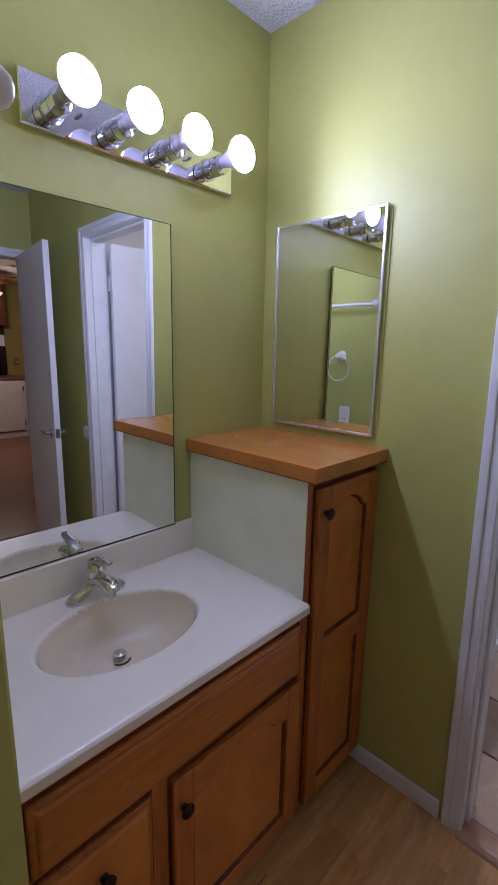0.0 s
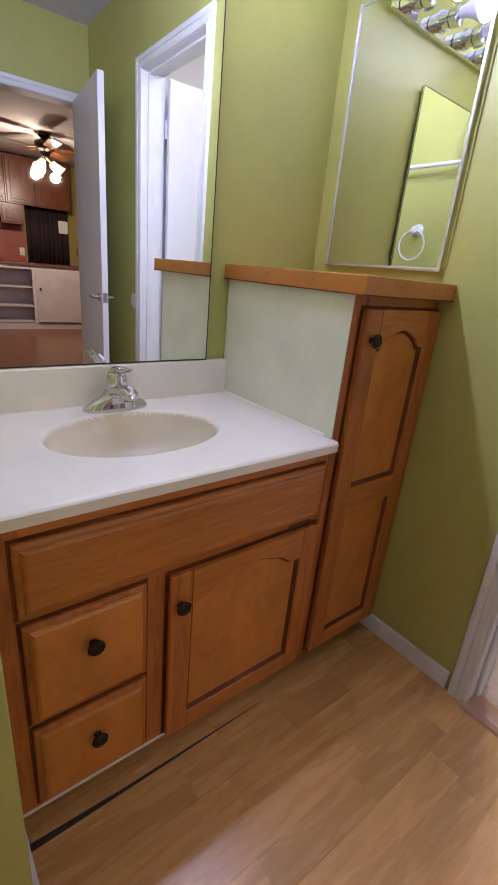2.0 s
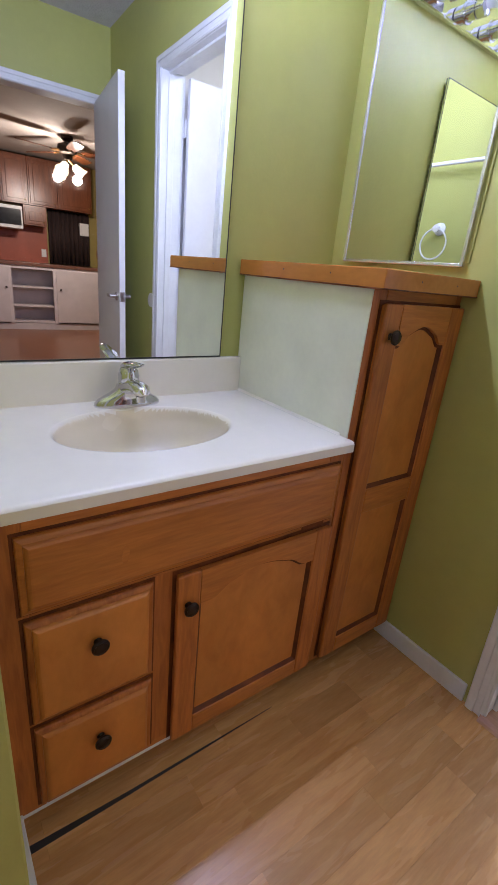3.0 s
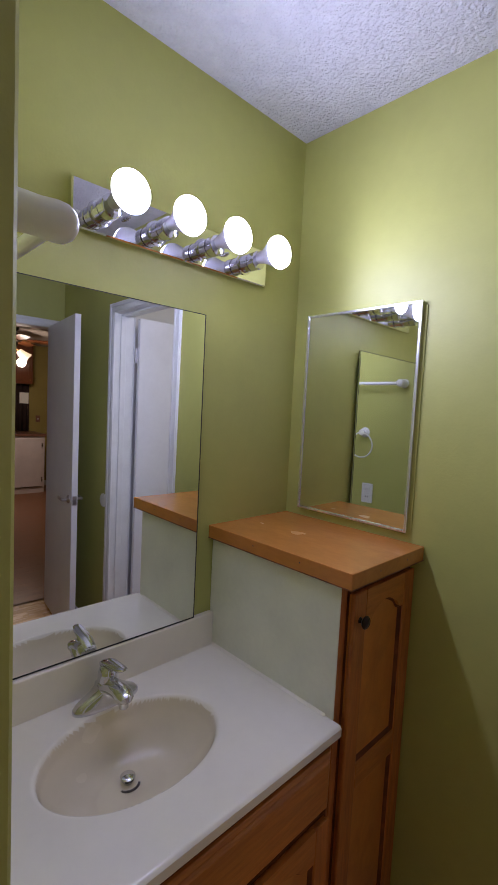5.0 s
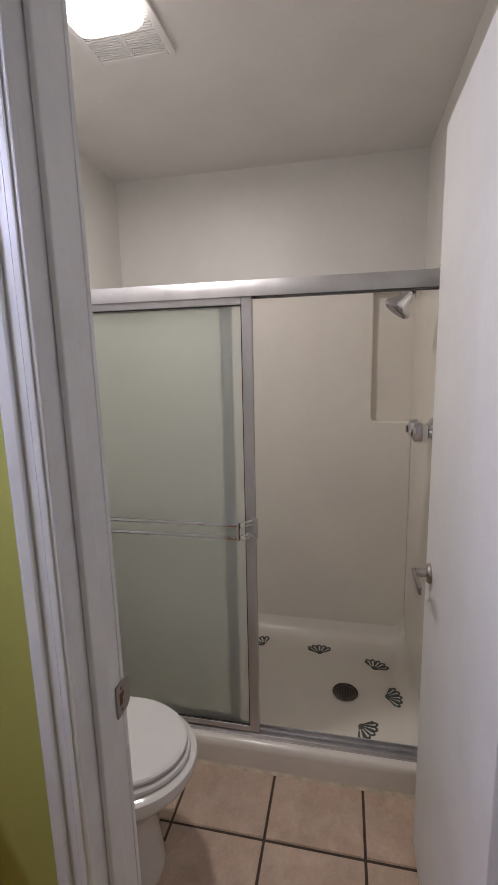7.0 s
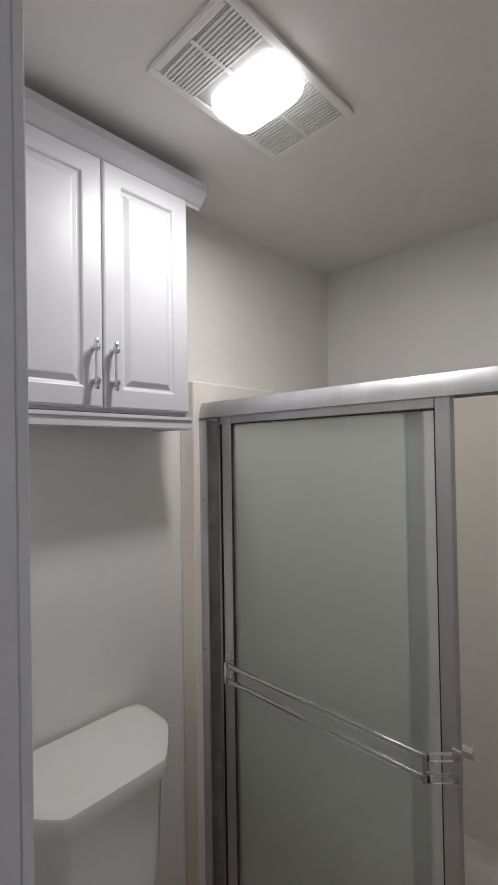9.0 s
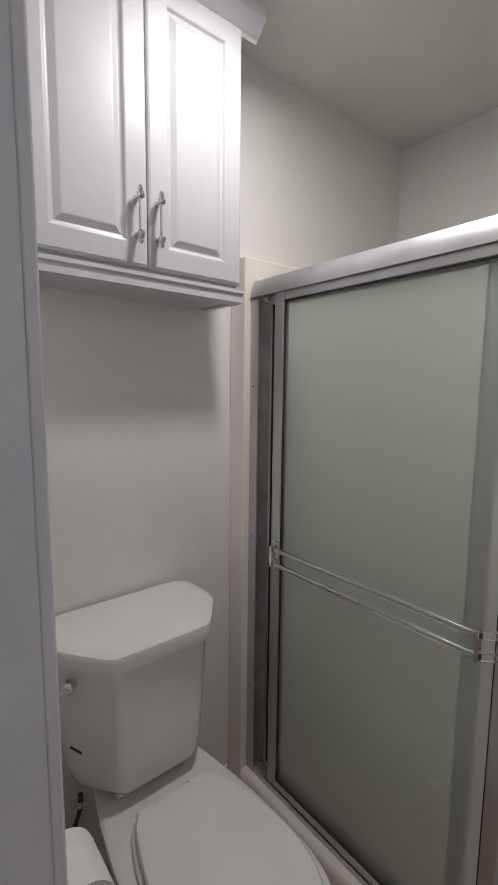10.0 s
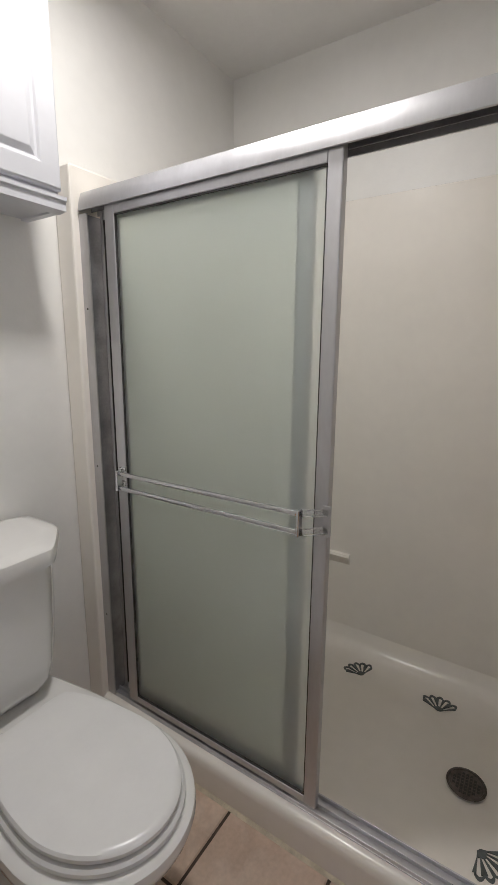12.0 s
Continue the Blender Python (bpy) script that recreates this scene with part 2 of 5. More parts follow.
def lathe(profile, place=(0, 0, 0), axis=(0, 0, 1), seg=28, bm=None):
    """Profile of (radius, height), turned round an axis through place."""
    t = bmesh.new()
    rings = []
    for rad, hgt in profile:
        rings.append([t.verts.new((rad * math.cos(2 * math.pi * i / seg), rad * math.sin(2 * math.pi * i / seg), hgt)) for i in range(seg)])
    for p, q in zip(rings, rings[1:]):
        for i in range(seg):
            t.faces.new((p[i], p[(i + 1) % seg], q[(i + 1) % seg], q[i]))
    t.faces.new(rings[0][::-1])
    t.faces.new(rings[-1])
    bmesh.ops.remove_doubles(t, verts=t.verts[:], dist=1e-5)
    turn = Vector((0, 0, 1)).rotation_difference(Vector(axis)).to_matrix().to_4x4()
    bmesh.ops.transform(t, matrix=Matrix.Translation(place) @ turn, verts=t.verts[:])
    bmesh.ops.recalc_face_normals(t, faces=t.faces[:])
    if bm is None:
        return t
    merge(bm, t)
    return bm


def tube(points, radii, seg=14, bm=None, flat=1.0):
    """A round bar along points; radii: one or one for each. flat squashes it in height."""
    t = bmesh.new()
    pts = [Vector(p) for p in points]
    if not isinstance(radii, (list, tuple)):
        radii = [radii] * len(pts)
    rings = []
    for i, p in enumerate(pts):
        d = (pts[min(i + 1, len(pts) - 1)] - pts[max(i - 1, 0)]).normalized()
        up = Vector((0, 0, 1)) if abs(d.z) < 0.95 else Vector((1, 0, 0))
        s = d.cross(up).normalized()
        u = s.cross(d).normalized()
        rings.append([t.verts.new(p + radii[i] * (math.cos(2 * math.pi * k / seg) * s + flat * math.sin(2 * math.pi * k / seg) * u)) for k in range(seg)])
    for p, q in zip(rings, rings[1:]):
        for i in range(seg):
            t.faces.new((p[i], p[(i + 1) % seg], q[(i + 1) % seg], q[i]))
    t.faces.new(rings[0][::-1])
    t.faces.new(rings[-1])
    bmesh.ops.recalc_face_normals(t, faces=t.faces[:])
    if bm is None:
        return t
    merge(bm, t)
    return bm


def loft(sections, bm=None, caps=True):
    """Closed outlines of equal counts, skinned one to the next."""
    t = bmesh.new()
    rings = [[t.verts.new(p) for p in s] for s in sections]
    k = len(rings[0])
    for p, q in zip(rings, rings[1:]):
        for i in range(k):
            t.faces.new((p[i], p[(i + 1) % k], q[(i + 1) % k], q[i]))
    if caps:
        t.faces.new(rings[0][::-1])
        t.faces.new(rings[-1])
    bmesh.ops.recalc_face_normals(t, faces=t.faces[:])
    if bm is None:
        return t
    merge(bm, t)
    return bm


BASE = {}


def thing(name, place, label, category, group=""):
    ob = new(name)
    ob.empty_display_size = 0.05
    ob.location = place
    BASE[ob] = Vector(place)
    return tagged(ob, label, category, group)


def part(name, bm, mat, parent=None, label="", smooth=False):
    me = bpy.data.meshes.new(name)
    bm.to_mesh(me)
    bm.free()
    me.materials.append(mat)
    ob = new(name, me)
    if smooth:
        for p in me.polygons:
            p.use_smooth = True
        me.set_sharp_from_angle(angle=radians(38))
    if parent:
        ob.parent = parent
        if parent in BASE:
            ob.matrix_parent_inverse = Matrix.Translation(-BASE[parent])
    if label:
        tagged(ob, label)
    return ob


def structure(name, bm, mat, label, category="wall"):
    return tagged(part(name, bm, mat), label, category, kind="structure")


def ellipse(cx, cy, a, b, z, n=40, power=2.0):
    out = []
    for i in range(n):
        c, s = math.cos(2 * math.pi * i / n), math.sin(2 * math.pi * i / n)
        out.append((cx + a * math.copysign(abs(c) ** (2 / power), c), cy + b * math.copysign(abs(s) ** (2 / power), s), z))
    return out


H = 2.44            # ceiling height
HS = 2.42           # ceiling of the shower room
X_IN = 0.115        # inner face of the shower room's west wall
X_END = 1.805       # far wall of the shower room
Y_N, Y_S = -0.05, -1.575
WEST = -1.125       # stub wall beside the vanity
STUB = -0.66        # its end
Y_BACK = -2.32      # wall with the doorway to the kitchen
ROOM_W = -1.66
DOOR_N, DOOR_S, DOOR_H = -0.852, -1.488, 2.035
HALL_L, HALL_R = -0.82, -0.075

# ---- walls, floors, ceilings ----
structure("wall_north", box(WEST - 0.0, 0.06, 0.0, 0.1, 0, H), GREEN, "olive green painted wall behind the vanity mirror")
b = box(0, 0.057, DOOR_N + 0.024, 0.0, 0, H)
box(0, 0.057, Y_BACK, DOOR_S - 0.012, 0, H, bm=b)
box(0, 0.057, DOOR_S - 0.012, DOOR_N + 0.024, DOOR_H + 0.012, H, bm=b)
structure("wall_east", b, GREEN, "olive green painted wall with the shower room doorway")
b = box(0.058, X_IN, DOOR_N + 0.024, Y_N, 0, H)
box(0.058, X_IN, Y_S, DOOR_S - 0.012, 0, H, bm=b)
box(0.058, X_IN, DOOR_S - 0.012, DOOR_N + 0.024, DOOR_H + 0.012, H, bm=b)
structure("wall_shower_west", b, WHITE_WALL, "white painted inner wall of the shower room")
structure("wall_shower_north", box(0.062, X_END + 0.1, Y_N, Y_N + 0.045, 0, H), WHITE_WALL, "white painted wall behind the toilet")
structure("wall_shower_south", box(0.058, X_END + 0.1, Y_S - 0.08, Y_S, 0, H), WHITE_WALL, "white painted wall behind the open door")
structure("wall_shower_east", box(X_END, X_END + 0.08, Y_S, Y_N, 0, H), WHITE_WALL, "white painted wall above the shower stall")
structure("wall_stub", box(ROOM_W, WEST, STUB, 0.1, 0, H, 0.004, 1), GREEN, "olive green stub wall beside the vanity with a worn corner")
# unseen closing wall, made white to throw fill light onto the east wall
structure("wall_west", box(ROOM_W - 0.1, ROOM_W, Y_BACK - 0.1, STUB + 0.1, 0, H), WHITE_WALL, "unseen white wall added to close the nook and bounce light")
b = box(ROOM_W, HALL_L - 0.012, Y_BACK - 0.055, Y_BACK, 0, H)
box(HALL_R + 0.012, 0.057, Y_BACK - 0.055, Y_BACK, 0, H, bm=b)
box(HALL_L - 0.012, HALL_R + 0.012, Y_BACK - 0.055, Y_BACK, DOOR_H + 0.012, H, bm=b)
structure("wall_south", b, GREEN, "olive green wall with the doorway to the kitchen")
structure("ceiling", box(ROOM_W, 0.058, Y_BACK - 0.055, 0.05, H, H + 0.08), CEILING, "white textured popcorn ceiling", "ceiling")
structure("ceiling_shower", box(0.058, X_END + 0.05, Y_S, Y_N + 0.03, HS, HS + 0.08), CEILING_PLAIN, "plain off-white ceiling of the shower room", "ceiling")

# kitchen shell
KX0, KX1, KY0, KY1, KH = -2.6, 2.1, -2.376, -7.1, 2.40
b = box(KX0, HALL_L - 0.012, KY0 - 0.055, KY0, 0, KH)
box(HALL_R + 0.012, KX1, KY0 - 0.055, KY0, 0, KH, bm=b)
box(HALL_L - 0.012, HALL_R + 0.012, KY0 - 0.055, KY0, DOOR_H + 0.012, KH, bm=b)
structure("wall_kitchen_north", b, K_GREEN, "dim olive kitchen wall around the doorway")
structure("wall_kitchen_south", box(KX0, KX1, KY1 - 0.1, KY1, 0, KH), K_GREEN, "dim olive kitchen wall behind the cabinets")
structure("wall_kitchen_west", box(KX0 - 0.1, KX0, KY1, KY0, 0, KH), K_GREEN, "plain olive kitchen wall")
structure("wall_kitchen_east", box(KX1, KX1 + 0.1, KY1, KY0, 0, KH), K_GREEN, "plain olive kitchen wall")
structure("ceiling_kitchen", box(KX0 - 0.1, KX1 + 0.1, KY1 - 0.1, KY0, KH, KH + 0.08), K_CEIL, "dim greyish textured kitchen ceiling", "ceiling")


def casing(name, x_face, way, y0, y1, top, label, along="y"):
    """Moulded door casing, jamb lining and stop round an opening. way: side on which the casing stands proud."""
    t = thing(name, (x_face, (y0 + y1) / 2, 0) if along == "y" else ((y0 + y1) / 2, x_face, 0), label, "door frame")
    tagged(t, kind="structure")

    def put(nm, u0, u1, v0, v1, z0, z1, r):
        # u across the wall, v along it
        bm = box(u0, u1, v0, v1, z0, z1, r) if along == "y" else box(v0, v1, u0, u1, z0, z1, r)
        part(nm, bm, TRIM, t)
    a, w = x_face, 0.040
    for s, v in ((1, max(y0, y1)), (-1, min(y0, y1))):
        put("casing_board", a, a + way * 0.011, v - s * 0.002, v + s * (w + 0.016), 0.0, top + w + 0.016, 0.002)
        put("casing_bead", a + way * 0.0112, a + way * 0.0165, v + s * (w - 0.008), v + s * (w + 0.0155), 0.001, top + w + 0.0155, 0.004)
        put("casing_bead", a + way * 0.0112, a + way * 0.0135, v + s * 0.005, v + s * 0.016, 0.001, top + 0.012, 0.002)
    lo, hi = min(y0, y1), max(y0, y1)
    put("casing_head", a, a + way * 0.0109, lo + 0.002, hi - 0.002, top + 0.002, top + w + 0.0158, 0.002)
    put("casing_bead", a + way * 0.0112, a + way * 0.0163, lo - w + 0.006, hi + w - 0.006, top + w - 0.008, top + w + 0.0153, 0.004)
    put("casing_bead", a + way * 0.0112, a + way * 0.0133, lo - 0.02, hi + 0.02, top + 0.005, top + 0.016, 0.002)
    return t


frame_e = casing("door_frame", -0.0005, -1, DOOR_N, DOOR_S, DOOR_H, "white moulded door casing with chipped paint", "y")
part("jamb", box(-0.001, X_IN + 0.004, DOOR_N, DOOR_N + 0.034, 0, DOOR_H, 0.002), TRIM, frame_e)
part("jamb", box(-0.001, X_IN + 0.004, DOOR_S - 0.0118, DOOR_S, 0, DOOR_H, 0.002), TRIM, frame_e)
part("head_jamb", box(-0.001, X_IN + 0.004, DOOR_S - 0.0118, DOOR_N + 0.0118, DOOR_H + 0.0005, DOOR_H + 0.0118, 0.002), TRIM, frame_e)
part("door_stop", box(0.030, 0.066, DOOR_N - 0.011, DOOR_N - 0.0002, 0, DOOR_H - 0.012, 0.003), TRIM, frame_e)
part("door_stop", box(0.030, 0.066, DOOR_S + 0.0002, DOOR_S + 0.008, 0, DOOR_H - 0.012, 0.003), TRIM, frame_e)
part("door_stop", box(0.030, 0.066, DOOR_S, DOOR_N, DOOR_H - 0.012, DOOR_H, 0.003), TRIM, frame_e)
frame_i = casing("door_frame", X_IN + 0.0005, 1, DOOR_N, DOOR_S, DOOR_H, "white moulded door casing inside the shower room", "y")
# the strike-side jamb leans a little out of plumb
for fr in (frame_e, frame_i):
    for o in fr.children:
        for v in o.data.vertices:
            if v.co.y > DOOR_N - 0.02:
                v.co.y += (v.co.z - 1.0) * 0.013
frame_k = casing("door_frame", Y_BACK + 0.0005, 1, HALL_L, HALL_R, DOOR_H - 0.02, "white casing of the kitchen doorway", "x")
part("jamb", box(HALL_L - 0.0118, HALL_L, Y_BACK - 0.115, Y_BACK, 0, DOOR_H - 0.02, 0.002), TRIM, frame_k)
part("jamb", box(HALL_R, HALL_R + 0.0118, Y_BACK - 0.115, Y_BACK, 0, DOOR_H - 0.02, 0.002), TRIM, frame_k)
part("head_jamb", box(HALL_L - 0.0118, HALL_R + 0.0118, Y_BACK - 0.115, Y_BACK, DOOR_H - 0.0195, DOOR_H + 0.0118, 0.002), TRIM, frame_k)

# strike plate let into the north jamb
strike = thing("strike_plate", (0.118, DOOR_N, 0.921), "worn satin nickel strike plate screwed to the door jamb", "strike plate")
SZ, SD = 0.921, DOOR_N - 0.0024
b = bmesh.new()
for o0, o1, z0, z1 in ((0.096, 0.104, -0.029, 0.029), (0.104, 0.119, -0.029, -0.012), (0.104, 0.119, 0.012, 0.029)):
    box(o0, o1, SD - 0.0018, SD, SZ + z0, SZ + z1, bm=b)
lipz = [(0.119, -0.029), (0.130, -0.028), (0.136, -0.023), (0.1395, -0.014), (0.1395, 0.014), (0.136, 0.023), (0.130, 0.028), (0.119, 0.029)]
prism([(x, SZ + z) for x, z in lipz], SD - 0.0018, SD, "y", bm=b)
part("plate", b, NICKEL, strike)
part("latch_hole", box(0.104, 0.119, SD - 0.0006, SD - 0.0001, SZ - 0.012, SZ + 0.012), RUST, strike, "bare wooden latch hole")
for z in (SZ - 0.020, SZ + 0.020):
    sc = part("screw", lathe([(0.0001, 0), (0.0036, 0), (0.0033, 0.0010), (0.0001, 0.0014)], (0.111, SD - 0.0018, z), (0, -1, 0), 14), ALU_DARK, strike)
    part("slot", box(0.1082, 0.1138, SD - 0.0034, SD - 0.0031, z - 0.0005, z + 0.0005), PLASTIC_DARK, sc)


# ---- baseboards ----
def skirting(x0, x1, y0, y1, label, h=0.062):
    structure("baseboard", box(x0, x1, y0, y1, 0.0, h, 0.003), TRIM, label, "baseboard")


skirting(-0.011, 0, DOOR_N + 0.055, -0.47, "low white baseboard under the green wall")
skirting(WEST, WEST + 0.014, STUB - 0.004, -0.40, "low white baseboard on the stub wall")
skirting(-0.011, 0, Y_BACK, DOOR_S - 0.056, "low white baseboard behind the open door")
skirting(X_IN, 0.9, Y_N - 0.012, Y_N, "white baseboard behind the toilet", 0.08)
skirting(X_IN, X_IN + 0.012, DOOR_N + 0.058, Y_N, "white baseboard beside the toilet", 0.08)
skirting(1.25, KX1, KY1, KY1 + 0.014, "white kitchen baseboard", 0.09)

# ---- vanity cabinet ----
FACE = -0.488      # front of the face frame
DF = -0.507        # front of doors and drawers


def knob(parent, x, z, y=DF):
    k = part("knob", lathe([(0.0001, -0.001), (0.008, 0), (0.006, 0.004), (0.0055, 0.007), (0.012, 0.011), (0.0165, 0.015), (0.0168, 0.018),
                            (0.0135, 0.0212), (0.0125, 0.0204), (0.008, 0.0226), (0.0001, 0.0234)], (x, y, z), (0, -1, 0), 24), KNOB, parent, "dark bronze round knob", True)
    return k


def moulded_slab(name, parent, x0, x1, z0, z1, mat, label):
    """A drawer front: a dark ogee edge stepping up to a lighter field."""
    def rect(i, y):
        return [(x0 + i, y, z0 + i), (x1 - i, y, z0 + i), (x1 - i, y, z1 - i), (x0 + i, y, z1 - i)]
    f = part(name, loft([rect(0.010, FACE - 0.006), rect(0.011, FACE - 0.0135), rect(0.014, FACE - 0.0165), rect(0.018, DF + 0.0004), rect(0.021, DF)]), mat, parent, label)
    part("edge_moulding", loft([rect(0, FACE - 0.0002), rect(0, FACE - 0.007), rect(0.002, FACE - 0.0098), rect(0.006, FACE - 0.0115), rect(0.0105, FACE - 0.0128), rect(0.0125, FACE - 0.009)]), WOOD_H if z1 > 0.6 else WOOD_V, f)
    part("stained_groove", loft([rect(-0.006, FACE - 0.0001), rect(-0.006, FACE - 0.0012), rect(0.004, FACE - 0.0014), rect(0.004, FACE - 0.0003)]), WOOD_DARK, f, "dark strip round the edge")
    return f


def arch(x0, x1, z_side, rise, n=26):
    """Cathedral curve from one side to the other: flat shoulders, an ogee and a round middle."""
    out = []
    for i in range(n + 1):
        u = i / n
        d = abs(u - 0.5) * 2
        if d > 0.84:
            h = 0.0
        elif d > 0.50:
            k = (0.84 - d) / 0.34
            h = rise * (0.62 * (3 * k * k - 2 * k ** 3))
        else:
            h = rise * (0.62 + 0.38 * math.cos(d / 0.50 * math.pi / 2))
        out.append((x0 + (x1 - x0) * u, z_side + h))
    return out


def panel_door(parent, x0, x1, z0, z1, stile, rise, mid=None, top_rail=0.075, name="door"):
    """A frame-and-panel door with an arched top rail, and a middle rail where mid is given."""
    d = part(name, box(x0 + 0.004, x1 - 0.004, FACE - 0.007, FACE - 0.0003, z0 + 0.004, z1 - 0.004), WOOD_PANEL, parent, "honey stained wooden panel door")
    for u in (x0, x1 - stile):
        part("stile", box(u, u + stile, DF, FACE - 0.0072, z0, z1, 0.0035), WOOD_V, d)
    a, c = x0 + stile + 0.0002, x1 - stile - 0.0002
    part("rail", box(a, c, DF + 0.0003, FACE - 0.0072, z0, z0 + stile * 0.92, 0.0035), WOOD_H, d)
    side = z1 - top_rail
    curve = arch(a, c, side, rise)
    part("arched_rail", prism([(a, z1), (c, z1)] + curve[::-1], FACE - 0.0072, DF + 0.0003, "y", 0.0), WOOD_H, d)
    lower = [(x, z - 0.0080) for x, z in curve]
    part("arch_moulding", prism(curve + lower[::-1], FACE - 0.0072, FACE - 0.0105, "y"), WOOD_DARK, d, "dark wooden bead along the arch")
    part("stained_groove", box(x0 - 0.005, x1 + 0.005, FACE - 0.0013, FACE - 0.0001, z0 - 0.003, z1 + 0.006), WOOD_DARK, d, "dark strip round the door")
    spans = [(z0 + stile * 0.92, side)]
    if mid:
        part("rail", box(a, c, DF + 0.0003, FACE - 0.0072, mid - 0.036, mid + 0.036, 0.0035), WOOD_H, d)
        spans = [(z0 + stile * 0.92, mid - 0.036), (mid + 0.036, side)]
    # moulded lip round each sunk panel
    for lo, hi in spans:
        b = bmesh.new()
        for u, s in ((a, 1), (c, -1)):
            prism([(u, DF + 0.004), (u + s * 0.009, FACE - 0.0072), (u, FACE - 0.0072)], lo, hi, "z", bm=b)
        prism([(DF + 0.004, lo), (FACE - 0.0072, lo), (FACE - 0.0072, lo + 0.009)], a, c, "x", bm=b)
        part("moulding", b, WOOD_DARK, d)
    return d


vanity = thing("vanity_cabinet", (-0.74, -0.25, 0), "honey stained wooden vanity cabinet with two drawers and an arched door", "cabinet")
VX0, VX1 = WEST + 0.003, -0.347
b = box(VX0, VX0 + 0.016, -0.465, -0.002, 0.055, 0.728)
box(VX1 - 0.016, VX1, -0.465, -0.002, 0.055, 0.728, bm=b)
box(VX0, VX1, -0.020, -0.002, 0.055, 0.728, bm=b)
box(VX0, VX1, -0.465, -0.002, 0.056, 0.070, bm=b)
part("carcass", b, WOOD_V, vanity)
for x0, x1, z0, z1 in ((VX0, -1.065, 0.055, 0.726), (-0.393, VX1, 0.055, 0.726), (-0.853, -0.785, 0.070, 0.535)):
    part("frame_stile", box(x0, x1, FACE, -0.466, z0, z1, 0.0015), WOOD_V, vanity)
for x0, x1, z0, z1 in ((-1.0648, -0.3932, 0.676, 0.7258), (-1.0648, -0.3932, 0.507, 0.561), (-1.0648, -0.853, 0.262, 0.302), (-1.0648, -0.3932, 0.055, 0.0795)):
    part("frame_rail", box(x0, x1, FACE + 0.0002, -0.466, z0, z1, 0.0012), WOOD_H, vanity)
moulded_slab("false_front", vanity, -1.078, -0.362, 0.546, 0.694, WOOD_H, "long false drawer front with a knot")
part("knot", prism([(-0.905 + 0.007 * math.cos(t), 0.617 + 0.020 * math.sin(t) + 0.006 * math.cos(t)) for t in (2 * math.pi * k / 16 for k in range(16))], DF - 0.0001, DF - 0.0004, "y"), WOOD_H, vanity, "dark knot in the wood")
part("worn_slot", box(-0.455, -0.382, FACE - 0.0016, FACE - 0.0002, 0.529, 0.541, 0.0005), WOOD_DARK, vanity, "dark burn mark under the false front")
for z0, z1, kz in ((0.296, 0.528, 0.446), (0.072, 0.278, 0.199)):
    dr = moulded_slab("drawer", vanity, -1.076, -0.845, z0, z1, WOOD_PANEL, "drawer front with a moulded edge")
    knob(dr, -0.959, kz)
vdoor = panel_door(vanity, -0.796, -0.362, 0.060, 0.526, 0.054, 0.046, top_rail=0.084)
knob(vdoor, -0.772, 0.451)
part("kick_board", box(VX0, VX1, -0.415, -0.400, 0.0, 0.054), WOOD_H, vanity, "recessed toe kick")
part("kick_lip", box(VX0 + 0.001, VX1, FACE + 0.001, -0.470, 0.044, 0.0548), TRIM, vanity, "thin white strip under the cabinet")

# ---- vanity top with its oval basin ----
CT = 0.757
top = thing("sink_counter", (-0.74, -0.26, CT), "cream cultured marble vanity top with an oval basin", "countertop")
BCX, BCY, BA, BB = -0.753, -0.246, 0.203, 0.141
b = bmesh.new()
nx, ny = 210, 144
x0, x1, y0, y1 = WEST + 0.001, -0.3475, -0.514, -0.001
grid = []
for j in range(ny + 1):
    row = []
    for i in range(nx + 1):
        x, y = x0 + (x1 - x0) * i / nx, y0 + (y1 - y0) * j / ny
        r = math.hypot((x - BCX) / BA, (y - BCY) / BB)
        z = CT
        if r < 1.045:
            e = min((1.045 - r) / 0.665, 1.0)
            lipz = min((1.045 - r) / 0.09, 1.0)
            z -= (0.105 * (1 - (1 - e) ** 2.3)) * (lipz * lipz * (3 - 2 * lipz) * 0.5 + lipz * 0.5) + 0.010 * max(0, 1 - r / 0.4)
        if y < y0 + 0.012:
            z -= 0.006 * (1 - math.sqrt(max(0, 1 - ((y0 + 0.012 - y) / 0.012) ** 2)))
        row.append(b.verts.new((x, y, z)))
    grid.append(row)
for j in range(ny):
    for i in range(nx):
        b.faces.new((grid[j][i], grid[j][i + 1], grid[j + 1][i + 1], grid[j + 1][i]))
lip = [b.verts.new((v.co.x, v.co.y, CT - 0.026)) for v in grid[0]]
back = [b.verts.new((v.co.x, v.co.y + 0.030, CT - 0.026)) for v in grid[0]]
for i in range(nx):
    b.faces.new((lip[i], lip[i + 1], grid[0][i + 1], grid[0][i]))
    b.faces.new((back[i], back[i + 1], lip[i + 1], lip[i]))
bowl = b.copy()
bmesh.ops.delete(b, geom=[f for f in b.faces if math.hypot((f.calc_center_median().x - BCX) / BA, (f.calc_center_median().y - BCY) / BB) < 1.0], context="FACES")
bmesh.ops.delete(bowl, geom=[f for f in bowl.faces if math.hypot((f.calc_center_median().x - BCX) / BA, (f.calc_center_median().y - BCY) / BB) >= 1.0], context="FACES")
part("slab", b, MARBLE, top, "", True)
part("basin", bowl, MARBLE_BOWL, top, "beige oval basin", True)
part("underside", box(x0, x1, -0.49, -0.43, CT - 0.0255, CT - 0.018), MARBLE, top)
part("backsplash", box(WEST + 0.001, -0.3478, -0.022, -0.0005, CT - 0.004, 0.862, 0.004), MARBLE, top)
dx, dy, dz = -0.749, -0.215, CT - 0.1155
